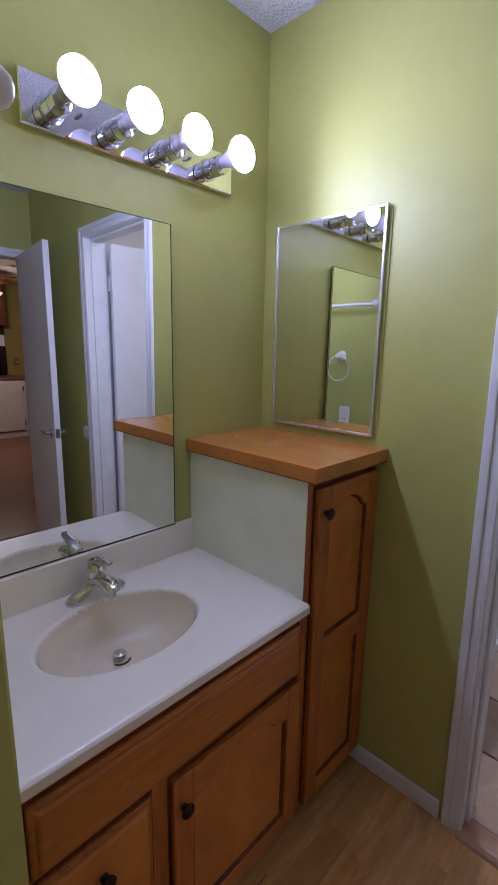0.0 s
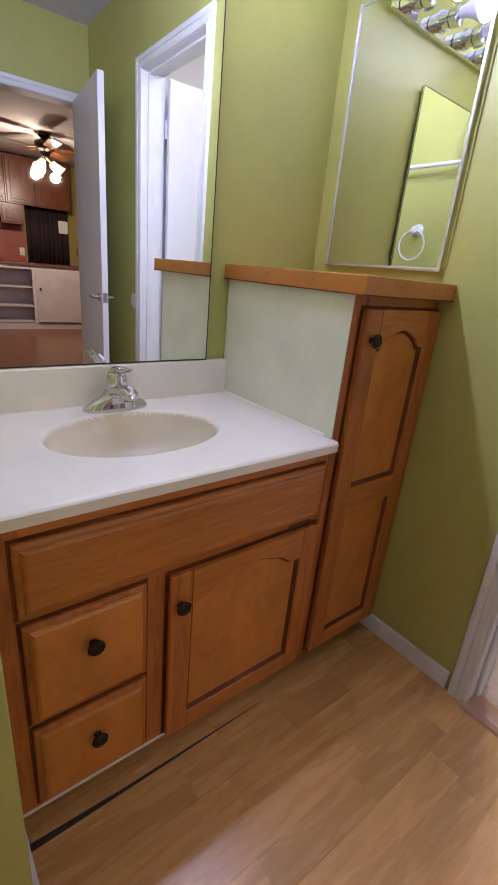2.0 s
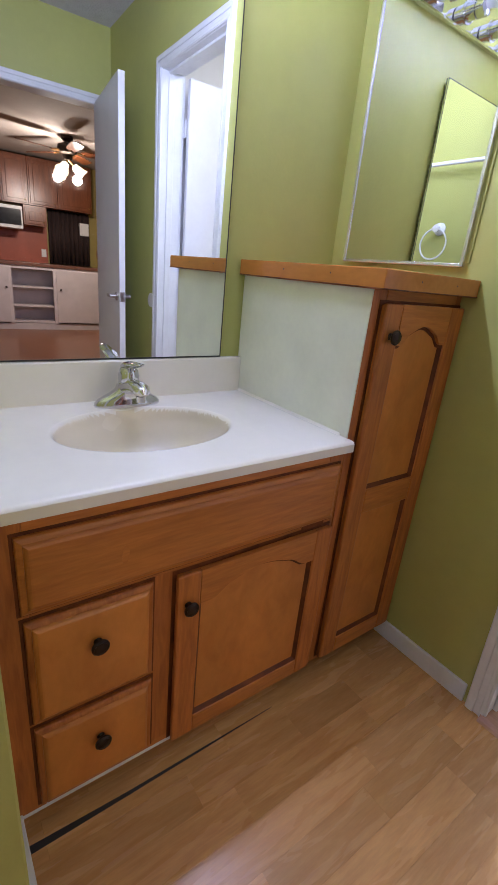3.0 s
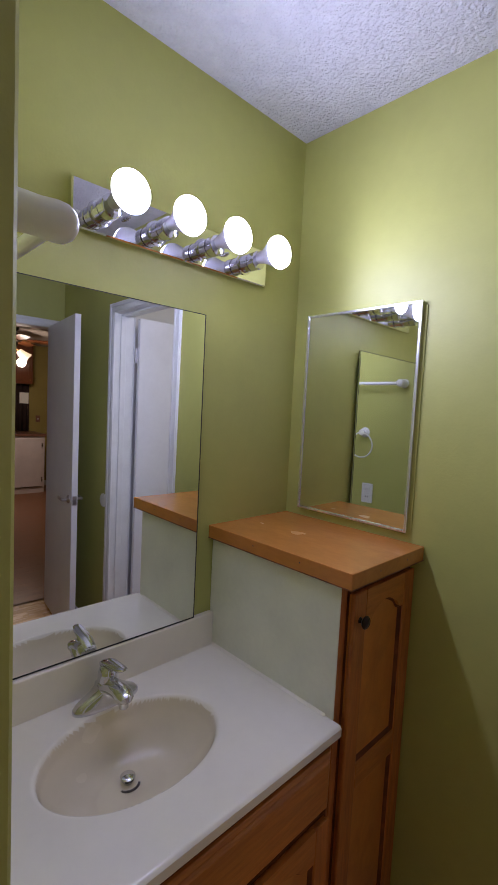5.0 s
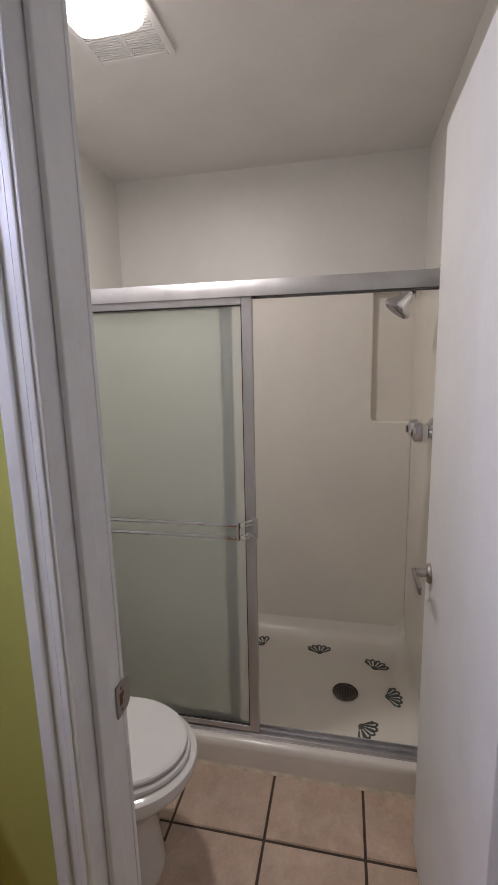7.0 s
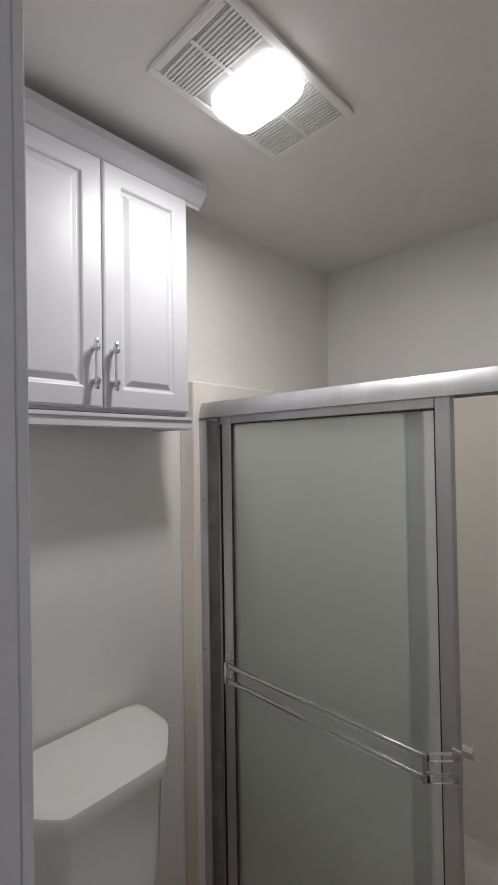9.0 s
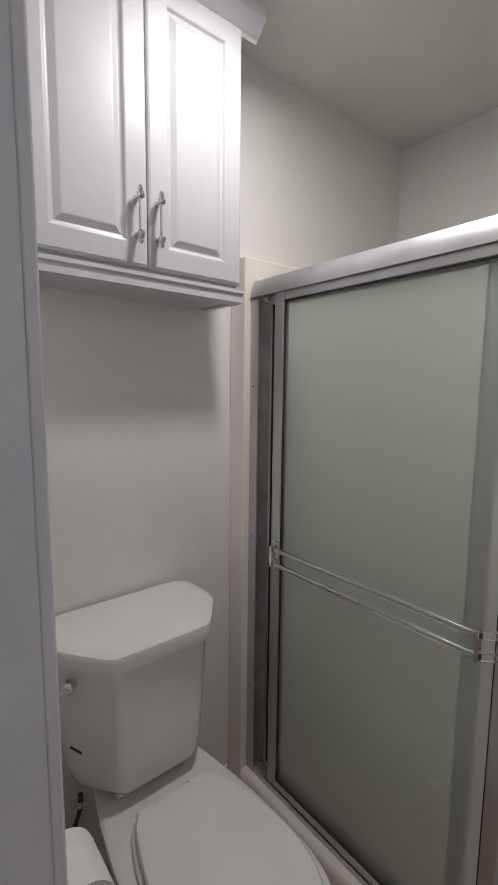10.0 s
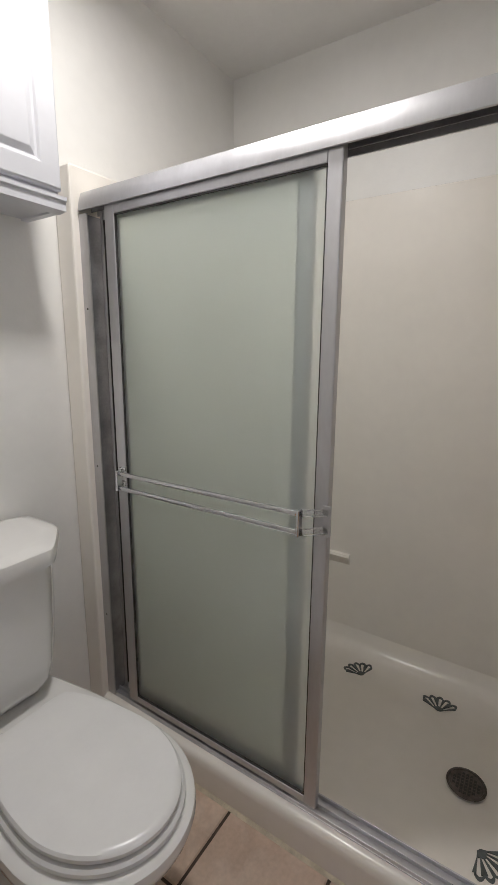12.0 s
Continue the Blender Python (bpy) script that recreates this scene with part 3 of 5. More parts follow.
drain = part("drain", lathe([(0.0001, 0.0005), (0.025, 0.0005), (0.0295, 0.003), (0.029, 0.0045), (0.024, 0.0045), (0.023, 0.002), (0.0001, 0.002)], (dx, dy, dz), (0, 0, 1), 32), DRAIN, top, "tarnished drain ring", True)
part("stopper", lathe([(0.0001, 0.0), (0.011, 0.0), (0.011, 0.010), (0.0165, 0.012), (0.0170, 0.017), (0.013, 0.0195), (0.0001, 0.0205)], (dx, dy, dz + 0.002), (0, 0, 1), 28), CHROME, drain, "", True)

# ---- faucet ----
fx, fy, fz = -0.733, -0.072, CT
faucet = thing("faucet", (fx, fy, fz), "chrome single lever faucet on the vanity top", "faucet")
secs = []
for a, bb, zz in ((0.086, 0.030, 0.0), (0.087, 0.030, 0.004), (0.085, 0.029, 0.010), (0.077, 0.0275, 0.018), (0.062, 0.0265, 0.026), (0.044, 0.0265, 0.034), (0.032, 0.0270, 0.042), (0.028, 0.0270, 0.052)):
    secs.append(ellipse(fx, fy, a, bb, fz + zz, 40, 2.3))
part("base", loft(secs), CHROME, faucet, "", True)
part("neck", lathe([(0.0265, 0.048), (0.0265, 0.060), (0.0245, 0.062), (0.0245, 0.065), (0.0265, 0.067), (0.0262, 0.082), (0.0225, 0.095), (0.013, 0.103), (0.0001, 0.105)], (fx, fy, fz), (0, -0.10, 1), 30), CHROME, faucet, "", True)
part("spout", tube([(fx, fy + 0.006, fz + 0.040), (fx, fy - 0.018, fz + 0.050), (fx, fy - 0.042, fz + 0.058), (fx, fy - 0.068, fz + 0.062), (fx, fy - 0.088, fz + 0.061), (fx, fy - 0.101, fz + 0.056), (fx, fy - 0.106, fz + 0.051)],
                   [0.028, 0.0265, 0.0245, 0.0235, 0.0225, 0.018, 0.009], 24, flat=0.70), CHROME, faucet, "", True)
part("aerator", lathe([(0.0001, 0), (0.0115, 0), (0.0120, 0.014), (0.0001, 0.016)], (fx, fy - 0.086, fz + 0.031), (0, 0, 1), 20), CHROME, faucet, "", True)
part("lever", tube([(fx, fy + 0.016, fz + 0.098), (fx, fy - 0.010, fz + 0.108), (fx, fy - 0.040, fz + 0.112), (fx, fy - 0.066, fz + 0.116), (fx, fy - 0.080, fz + 0.120), (fx, fy - 0.086, fz + 0.121)],
                   [0.014, 0.0175, 0.0165, 0.0150, 0.0110, 0.004], 20, flat=0.42), CHROME, faucet, "chrome lever handle", True)
part("lever_cap", tube([(fx, fy + 0.014, fz + 0.094), (fx, fy - 0.006, fz + 0.104), (fx, fy - 0.030, fz + 0.107)], [0.014, 0.0165, 0.008], 18, flat=0.6), CHROME, faucet, "", True)

# ---- linen cabinet ----
linen = thing("linen_cabinet", (-0.17, -0.25, 0), "tall narrow honey wooden linen cabinet with a pale side panel", "cabinet")
LX0, LX1 = -0.345, -0.001
b = box(LX0, LX0 + 0.017, -0.467, -0.001, 0.045, 1.099)
box(LX1 - 0.02, LX1, -0.467, -0.001, 0.045, 1.099, bm=b)
box(LX0, LX1, -0.02, -0.001, 0.045, 1.099, bm=b)
part("carcass", b, WOOD_V, linen)
part("side_panel", box(LX0 - 0.0035, LX0 - 0.0004, -0.4878, -0.003, CT + 0.0005, 1.0985), MINT, linen, "pale mint laminate side panel")
part("caulk_line", prism([(LX0 - 0.0035, CT + 0.0005), (LX0 - 0.010, CT + 0.0005), (LX0 - 0.0035, CT + 0.006)], -0.465, -0.022, "y"), MARBLE, linen)
part("frame_stile", box(LX0, -0.300, FACE, -0.466, 0.045, 1.0995, 0.0015), WOOD_V, linen)
part("frame_stile", box(-0.022, LX1, FACE, -0.466, 0.045, 1.0995, 0.0015), WOOD_V, linen)
part("frame_rail", box(-0.2978, -0.0222, FACE + 0.0002, -0.466, 1.040, 1.0994, 0.0012), WOOD_H, linen)
part("frame_rail", box(-0.2978, -0.0222, FACE + 0.0002, -0.466, 0.045, 0.075, 0.0012), WOOD_H, linen)
part("kick_board", box(LX0, LX1, -0.415, -0.400, 0.0, 0.0445), WOOD_H, linen, "recessed toe kick")
ldoor = panel_door(linen, -0.316, -0.005, 0.060, 1.072, 0.058, 0.044, mid=0.572, top_rail=0.092)
knob(ldoor, -0.287, 1.001)
part("cabinet_top", box(-0.366, -0.0005, -0.528, -0.0005, 1.100, 1.141, 0.0025), WOOD_TOP, linen, "orange varnished wooden top with worn edges")

for y in (-0.20, -0.37):
    part("nail_hole", lathe([(0.0001, 0), (0.0022, 0), (0.0001, 0.0003)], (-0.3661, y, 1.124), (-1, 0, 0), 8), PLASTIC_DARK, linen)
for x in (-0.24, -0.10):
    part("nail_hole", lathe([(0.0001, 0), (0.0022, 0), (0.0001, 0.0003)], (x, -0.5281, 1.122), (0, -1, 0), 8), PLASTIC_DARK, linen)
part("worn_edge", box(-0.3664, -0.001, -0.5284, -0.527, 1.0995, 1.1025, bm=box(-0.3664, -0.365, -0.527, -0.001, 1.0995, 1.1025)), WOOD_DARK, linen, "dark worn lower edge")

# ---- wall mirror ----
MY = -0.017
mir = thing("wall_mirror", (-0.4250, MY, 0.863), "large frameless wall mirror above the backsplash", "mirror")
part("glass", box(WEST + 0.006, -0.4250, MY, MY + 0.005, 0.8635, 1.776), MIRROR, mir)
part("backing", box(WEST + 0.007, -0.4260, MY + 0.0052, MY + 0.0085, 0.8645, 1.775), DARK_EDGE, mir, "dark unpolished mirror edge")
part("edge_strip", box(-0.4275, -0.4247, MY - 0.0006, MY - 0.0001, 0.8637, 1.7758), DARK_EDGE, mir, "dark tarnished edge")
part("edge_strip", box(WEST + 0.006, -0.4277, MY - 0.0006, MY - 0.0001, 0.8637, 0.8672), DARK_EDGE, mir, "dark tarnished edge")
part("edge_strip", box(WEST + 0.006, -0.4277, MY - 0.0006, MY - 0.0001, 1.7738, 1.7758), DARK_EDGE, mir, "dark tarnished edge")
mir.matrix_basis = pose(-0.4250, MY - 0.002, 0.863, 0, 0, -0.82)

# ---- vanity light ----
bar = thing("vanity_light", (-0.524, -0.01, 1.97), "polished chrome vanity light bar with four reflector bulbs", "wall light")
def rim(i, y):
    return [(-0.824 + i, y, 1.905 + i), (-0.190 - i, y, 1.905 + i), (-0.190 - i, y, 2.016 - i), (-0.824 + i, y, 2.016 - i)]
part("plate", loft([rim(0.001, -0.0005), rim(0, -0.018), rim(0.0, -0.020), rim(0.003, -0.0235)]), PLATE, bar)
for x in BULBS_X:
    s = part("socket", lathe([(0.031, 0.0), (0.031, 0.003), (0.0255, 0.004), (0.0255, 0.034), (0.0245, 0.035), (0.0245, 0.038), (0.0265, 0.039), (0.0265, 0.064), (0.022, 0.067), (0.0001, 0.067)], (x, -0.0237, BULB_Z - 0.006), (0, -1, 0), 30), CHROME, bar, "chrome lamp socket", True)
    part("ring", lathe([(0.0258, 0.0), (0.0258, 0.002), (0.0001, 0.002)], (x, -0.0237 - 0.0355, BULB_Z - 0.006), (0, -1, 0), 30), SOCKET_DARK, s)
    u = part("bulb", lathe([(0.0001, 0), (0.014, 0.0), (0.0155, 0.012), (0.0185, 0.030), (0.027, 0.052), (0.0385, 0.072), (0.0445, 0.084), (0.045, 0.088)], (x, -0.080, BULB_Z), (0, -1, 0), 30), BULB_SIDE, bar, "lit white reflector bulb", True)
    part("bulb_face", lathe([(0.045, 0.0), (0.0435, 0.0080), (0.037, 0.0145), (0.025, 0.0190), (0.011, 0.0212), (0.0001, 0.0216)], (x, -0.1682, BULB_Z), (0, -1, 0), 30), BULB, u, "", True)
for x in (-0.690, -0.368):
    part("cap_nut", lathe([(0.0001, 0), (0.006, 0), (0.006, 0.006), (0.0042, 0.007), (0.0042, 0.016), (0.0001, 0.018)], (x, -0.0237, 1.960), (0, -1, 0), 16), CHROME, bar, "", True)

# ---- medicine cabinet ----
med = thing("medicine_cabinet", (0, -0.265, 1.17), "mirrored medicine cabinet with a thin chrome frame", "medicine cabinet")
MYA, MYB, MZA, MZB = -0.476, -0.064, 1.169, 1.838
part("body", box(-0.0040, -0.0005, MYA - 0.010, MYB - 0.012, MZA + 0.012, MZB - 0.012, 0.002), GREEN, med, "painted cabinet rim")
part("mirror_door", box(-0.0130, -0.0045, MYA + 0.006, MYB - 0.006, MZA + 0.006, MZB - 0.006), MIRROR, med)
for n_, bb in (("frame_side", box(-0.0165, -0.0043, MYA, MYA + 0.009, MZA, MZB, 0.002)), ("frame_side", box(-0.0165, -0.0043, MYB - 0.009, MYB, MZA, MZB, 0.002)),
               ("frame_top", box(-0.0163, -0.0043, MYA + 0.009, MYB - 0.009, MZB - 0.009, MZB, 0.002)), ("frame_bottom", box(-0.0163, -0.0043, MYA + 0.009, MYB - 0.009, MZA, MZA + 0.009, 0.002))):
    part(n_, bb, MED_FRAME, med, "bright metal frame strip")

# ---- fittings on the stub wall ----
tbar = thing("towel_bar", (WEST, -0.34, 1.690), "white towel bar on the green stub wall", "towel bar")
for y in (-0.150, -0.588):
    part("bracket", lathe([(0.024, 0), (0.024, 0.006), (0.020, 0.010), (0.0195, 0.040), (0.0210, 0.056), (0.0200, 0.066), (0.015, 0.074), (0.008, 0.078), (0.0001, 0.079)], (WEST, y, 1.690), (1, 0, 0), 24), PLASTIC, tbar, "white ceramic bracket", True)
part("rod", tube([(WEST + 0.056, -0.588, 1.688), (WEST + 0.056, -0.150, 1.688)], 0.009), PLASTIC, tbar, "", True)
tring = thing("towel_ring", (WEST, -0.374, 1.405), "white towel ring on the green stub wall", "towel ring")
part("mount", lathe([(0.030, 0), (0.030, 0.006), (0.024, 0.012), (0.014, 0.022), (0.014, 0.036), (0.018, 0.044), (0.0001, 0.050)], (WEST, -0.374, 1.405), (1, 0, 0), 24), PLASTIC, tring, "", True)
part("ring", tube([(WEST + 0.040, -0.374 + 0.072 * math.sin(2 * math.pi * i / 40), 1.331 + 0.072 * math.cos(2 * math.pi * i / 40)) for i in range(41)], 0.0042, 10), PLASTIC, tring, "", True)


def outlet(place, way, label, switch=False):
    o = thing("light_switch" if switch else "wall_outlet", place, label, "switch" if switch else "outlet")
    x, y, z = place
    if way == "x":
        part("cover_plate", box(x, x + 0.006, y - 0.035, y + 0.035, z - 0.057, z + 0.057, 0.002), PLASTIC, o)
        for dz_ in (-0.022, 0.022):
            rcp = part("receptacle", box(x + 0.006, x + 0.008, y - 0.016, y + 0.016, z + dz_ - 0.014, z + dz_ + 0.014, 0.0008), PLASTIC, o)
            part("slots", box(x + 0.008, x + 0.0083, y - 0.008, y - 0.005, z + dz_ - 0.004, z + dz_ + 0.006, bm=box(x + 0.008, x + 0.0083, y + 0.005, y + 0.008, z + dz_ - 0.004, z + dz_ + 0.006)), PLASTIC_DARK, rcp)
    else:
        part("cover_plate", box(x - 0.035, x + 0.035, y, y + 0.006, z - 0.057, z + 0.057, 0.002), PLASTIC if not switch else K_TOP, o)
        part("toggle", box(x - 0.006, x + 0.006, y + 0.006, y + 0.014, z - 0.012, z + 0.012, 0.001), PLASTIC, o)


outlet((WEST, -0.334, 1.050), "x", "white duplex outlet on the green stub wall")
bump_ = thing("door_bumper", (0, -1.600, 0.895), "white round wall bumper behind the open door", "door bumper")
part("disc", lathe([(0.042, 0), (0.042, 0.004), (0.037, 0.007), (0.022, 0.0055), (0.0001, 0.005)], (-0.0005, -1.600, 0.895), (-1, 0, 0), 28), PLASTIC, bump_, "", True)


# ---- doors ----
def lever_set(door, x, z, y_faces, side):
    """A lever on each face of a slab that lies along x. side: way along x in which the levers point."""
    for y, s in y_faces:
        l = part("lever_handle", lathe([(0.026, 0), (0.026, 0.005), (0.023, 0.009), (0.012, 0.011), (0.0105, 0.040), (0.0001, 0.042)], (x, y, z), (0, s, 0), 26), NICKEL, door, "satin nickel lever handle", True)
        part("grip", box(min(x - side * 0.010, x + side * 0.105), max(x - side * 0.010, x + side * 0.105), min(y + s * 0.036, y + s * 0.046), max(y + s * 0.036, y + s * 0.046), z - 0.0105, z + 0.0105, 0.004), NICKEL, l, "", True)


door_e = thing("door", (X_IN + 0.01, DOOR_S - 0.01, 0), "white slab door standing open into the shower room", "door")
DX0, DX1, DY1 = X_IN + 0.020, X_IN + 0.020 + 0.600, -1.444
DY0 = DY1 - 0.028
part("slab", box(DX0, DX1, DY0, DY1, 0.012, 2.022, 0.002), DOOR_PAINT, door_e)
lever_set(door_e, DX1 - 0.062, 0.925, ((DY1, 1), (DY0, -1)), -1)
for z in (1.80, 0.22):
    hg = part("hinge", box(DX0 - 0.0015, DX0 - 0.0002, DY0 + 0.003, DY1 - 0.002, z - 0.045, z + 0.045), DOOR_PAINT, door_e, "painted-over butt hinge")
    for k in range(5):
        part("knuckle", lathe([(0.0001, 0), (0.0062, 0.0), (0.0062, 0.0165), (0.0001, 0.0165)], (DX0 - 0.006, DY0 - 0.002, z - 0.044 + k * 0.0177), (0, 0, 1), 14), DOOR_PAINT, hg)

hall = thing("door", (HALL_R, Y_BACK, 0), "white slab door standing open beside the kitchen doorway", "door")
hb = part("slab", box(0.0, 0.68, 0.0, 0.035, 0.012, 2.020, 0.002), DOOR_PAINT, hall)
for y, s in ((0.0, -1), (0.035, 1)):
    l = part("lever_handle", lathe([(0.026, 0), (0.026, 0.005), (0.023, 0.009), (0.012, 0.011), (0.0105, 0.040), (0.0001, 0.042)], (0.618, y, 0.90), (0, s, 0), 26), NICKEL, hall, "satin nickel lever handle", True)
    part("grip", box(0.530, 0.628, min(y + s * 0.036, y + s * 0.046), max(y + s * 0.036, y + s * 0.046), 0.89, 0.91, 0.004), NICKEL, l, "", True)
part("latch_plate", box(0.680, 0.6812, 0.005, 0.030, 0.872, 0.928), NICKEL, hall)
part("latch", box(0.6812, 0.690, 0.012, 0.023, 0.892, 0.908, 0.002), NICKEL, hall)
for o in hall.children:
    o.matrix_parent_inverse = Matrix.Identity(4)
hall.matrix_basis = pose(HALL_R - 0.005, Y_BACK + 0.012, 0, 0, 0, 96)

# ---- threshold ----
th = prism([(-0.030, 0.0), (0.062, 0.0), (0.058, 0.010), (0.044, 0.017), (0.012, 0.019), (-0.014, 0.015), (-0.026, 0.007)], DOOR_S + 0.002, DOOR_N - 0.002, "y", 0.0)
tagged(part("threshold", th, THRESH), "worn pinkish wooden threshold strip in the doorway", "threshold", kind="structure")

# ---- shower stall ----
SY0, SY1 = -1.535, -0.125
SX0, SX1 = 0.990, 1.757
stall = thing("shower_stall", (1.35, -0.83, 0), "cream moulded fiberglass shower stall", "shower")
def pan_z(x, y):
    return 0.044 + 0.008 * math.hypot((x - 1.31) / 0.5, (y + 1.24) / 0.9)


b = bmesh.new()
nx, ny = 60, 96
g = []
for j in range(ny + 1):
    row = []
    for i in range(nx + 1):
        x, y = SX0 - 0.03 + (SX1 + 0.03 - SX0) * i / nx, SY0 + (SY1 - SY0) * j / ny
        z = pan_z(x, y)
        for d in (SX1 - x, y - SY0, SY1 - y):
            if d < 0.07:
                k = (0.07 - d) / 0.07
                z += 0.07 * (1 - math.sqrt(max(0.0, 1 - k * k)))
        row.append(b.verts.new((x, y, z)))
    g.append(row)
for j in range(ny):
    for i in range(nx):
        b.faces.new((g[j][i], g[j][i + 1], g[j + 1][i + 1], g[j + 1][i]))
part("pan", b, FIBERGLASS, stall, "cream shower pan", True)
NYA, NZA, NZB, TOPZ = -1.345, 1.195, 1.80, 1.852
NCOR = [(SY1, 0.06), (SY1, TOPZ), (NYA, TOPZ), (NYA, NZA + 0.02), (NYA - 0.006, NZA + 0.006), (NYA - 0.02, NZA), (SY0, NZA), (SY0, 0.06)]
b = prism(NCOR, SX1, X_END - 0.001, "x", 0.005)
box(SX1 + 0.0002, X_END - 0.001, SY0, NYA - 0.0002, NZB, TOPZ, 0.006, bm=b)
part("back_wall", b, FIBERGLASS, stall)
part("niche_back", box(X_END - 0.006, X_END - 0.0012, SY0, NYA - 0.0002, NZA, NZB), FIBERGLASS, stall, "recessed soap shelf")
part("soap_ledge", prism([(SX1 - 0.018, 0.446), (SX1 - 0.014, 0.456), (SX1 + 0.002, 0.458), (SX1 + 0.002, 0.405)], -0.690, -0.42, "y"), FIBERGLASS, stall, "", True)
part("side_wall", box(0.905, X_END - 0.001, SY1, Y_N - 0.001, 0.0, 1.812, 0.006), FIBERGLASS, stall)
part("side_wall", box(0.905, X_END - 0.001, Y_S + 0.001, SY0, 0.0, 1.812, 0.006), FIBERGLASS, stall)
cv = [(0.900, 0.0), (0.900, 0.080), (0.903, 0.096), (0.911, 0.105), (0.925, 0.109), (0.985, 0.107), (0.996, 0.101), (1.002, 0.090), (1.006, 0.050), (1.006, 0.0)]
part("curb", prism(cv, SY0, SY1, "y"), FIBERGLASS, stall, "rounded cream curb", True)
part("caulk_line", prism([(0.900, 0.0), (0.892, 0.0), (0.900, 0.009)], SY0, SY1, "y"), CAULK, stall, "yellowed caulk along the curb")
dr = part("drain", lathe([(0.0001, 0), (0.052, 0), (0.055, 0.003), (0.048, 0.005), (0.046, 0.002), (0.0001, 0.002)], (1.312, -1.24, 0.049), (0, 0, 1), 36), DRAIN, stall, "round metal drain strainer", True)
for i in range(-3, 4):
    for j in range(-3, 4):
        if i * i + j * j < 11:
            part("drain_hole", box(1.312 + i * 0.011 - 0.0038, 1.312 + i * 0.011 + 0.0038, -1.24 + j * 0.011 - 0.0038, -1.24 + j * 0.011 + 0.0038, 0.0512, 0.0516), PLASTIC_DARK, dr)


def shell_sticker(x, y, turn):
    """A scallop-shaped grip sticker: a rim of five lobes, dark ribs between clear gaps, and a hinge."""
    s = thing("grip_sticker", (x, y, pan_z(x, y)), "grey scallop shell grip sticker on the shower pan", "sticker", "grip stickers on the pan")
    z0, z1 = pan_z(x, y) + 0.0006, pan_z(x, y) + 0.0030
    t0 = math.radians(turn)

    def at(r, a):
        u, v = 0.84 * r * math.cos(a) - 0.042, 0.92 * r * math.sin(a)
        return (x + u * math.cos(t0) - v * math.sin(t0), y + u * math.sin(t0) + v * math.cos(t0))
    lobes = 5
    step = 1.9 / lobes
    for k in range(lobes):
        a0 = -0.95 + k * step
        pts_o = [at(0.074 + 0.014 * math.sin(math.pi * i / 6), a0 + step * i / 6) for i in range(7)]
        pts_i = [at(0.064 + 0.013 * math.sin(math.pi * i / 6), a0 + step * i / 6) for i in range(7)]
        part("rim", prism(pts_o + pts_i[::-1], z0, z1, "z"), DECAL, s)
    for k in range(lobes + 1):
        a0 = -0.95 + k * step
        w = 0.075 if k % 2 == 0 else 0.13
        part("rib", prism([at(0.022, a0 - 0.05), at(0.070, a0 - w), at(0.070, a0 + w), at(0.022, a0 + 0.05)], z0, z1 + 0.0002, "z"), DECAL, s)
    part("hinge", prism([at(0.006, -1.5), at(0.024, -1.0), at(0.027, 0), at(0.024, 1.0), at(0.006, 1.5)], z0, z1 + 0.0004, "z"), DECAL, s)


for x, y, turn in ((1.614, -0.800, 40), (1.602, -1.111, 5), (1.527, -1.388, -25), (1.320, -1.451, -85), (1.110, -1.328, -125)):
    shell_sticker(x, y, turn)

# ---- shower doors ----
sd = thing("shower_door", (0.95, -0.8, 0.109), "aluminium framed sliding shower door with frosted glass", "shower door")
prof = [(0.922, 1.688), (0.922, 1.700), (0.926, 1.720), (0.934, 1.738), (0.946, 1.741), (0.992, 1.741), (0.992, 1.688), (0.988, 1.688), (0.988, 1.716), (0.928, 1.716), (0.928, 1.688)]
part("header", prism(prof, SY0, SY1 - 0.009, "y"), ALU, sd, "rounded aluminium header rail", True)
part("header_lip", box(0.958, 0.960, SY0, SY1 - 0.02, 1.690, 1.716), ALU_DARK, sd)
b = box(0.930, 0.992, SY0, SY1 - 0.018, 0.1085, 0.113, 0.001)
for x in (0.931, 0.957, 0.983):
    box(x, x + 0.004, SY0, SY1 - 0.018, 0.113, 0.124, 0.0008, bm=b)
part("bottom_track", b, ALU, sd)
for ya, yb in ((SY1 - 0.024, SY1 - 0.0005), (SY0 + 0.0005, SY0 + 0.024)):
    jm = part("wall_jamb", box(0.930, 0.992, ya, yb, 0.113, 1.680, 0.001), ALU_DARK, sd, "dull aluminium wall jamb")
    for z in (0.42, 0.94, 1.42):
        part("screw", lathe([(0.0001, 0), (0.0035, 0), (0.0001, 0.0015)], (0.9275, (ya + yb) / 2 - 0.004, z), (-1, 0, 0), 10), PLASTIC_DARK, jm)
    part("jamb_fin", box(0.928, 0.932, ya - (0.012 if ya > -0.5 else -0.012), yb, 0.113, 1.680), ALU, jm)


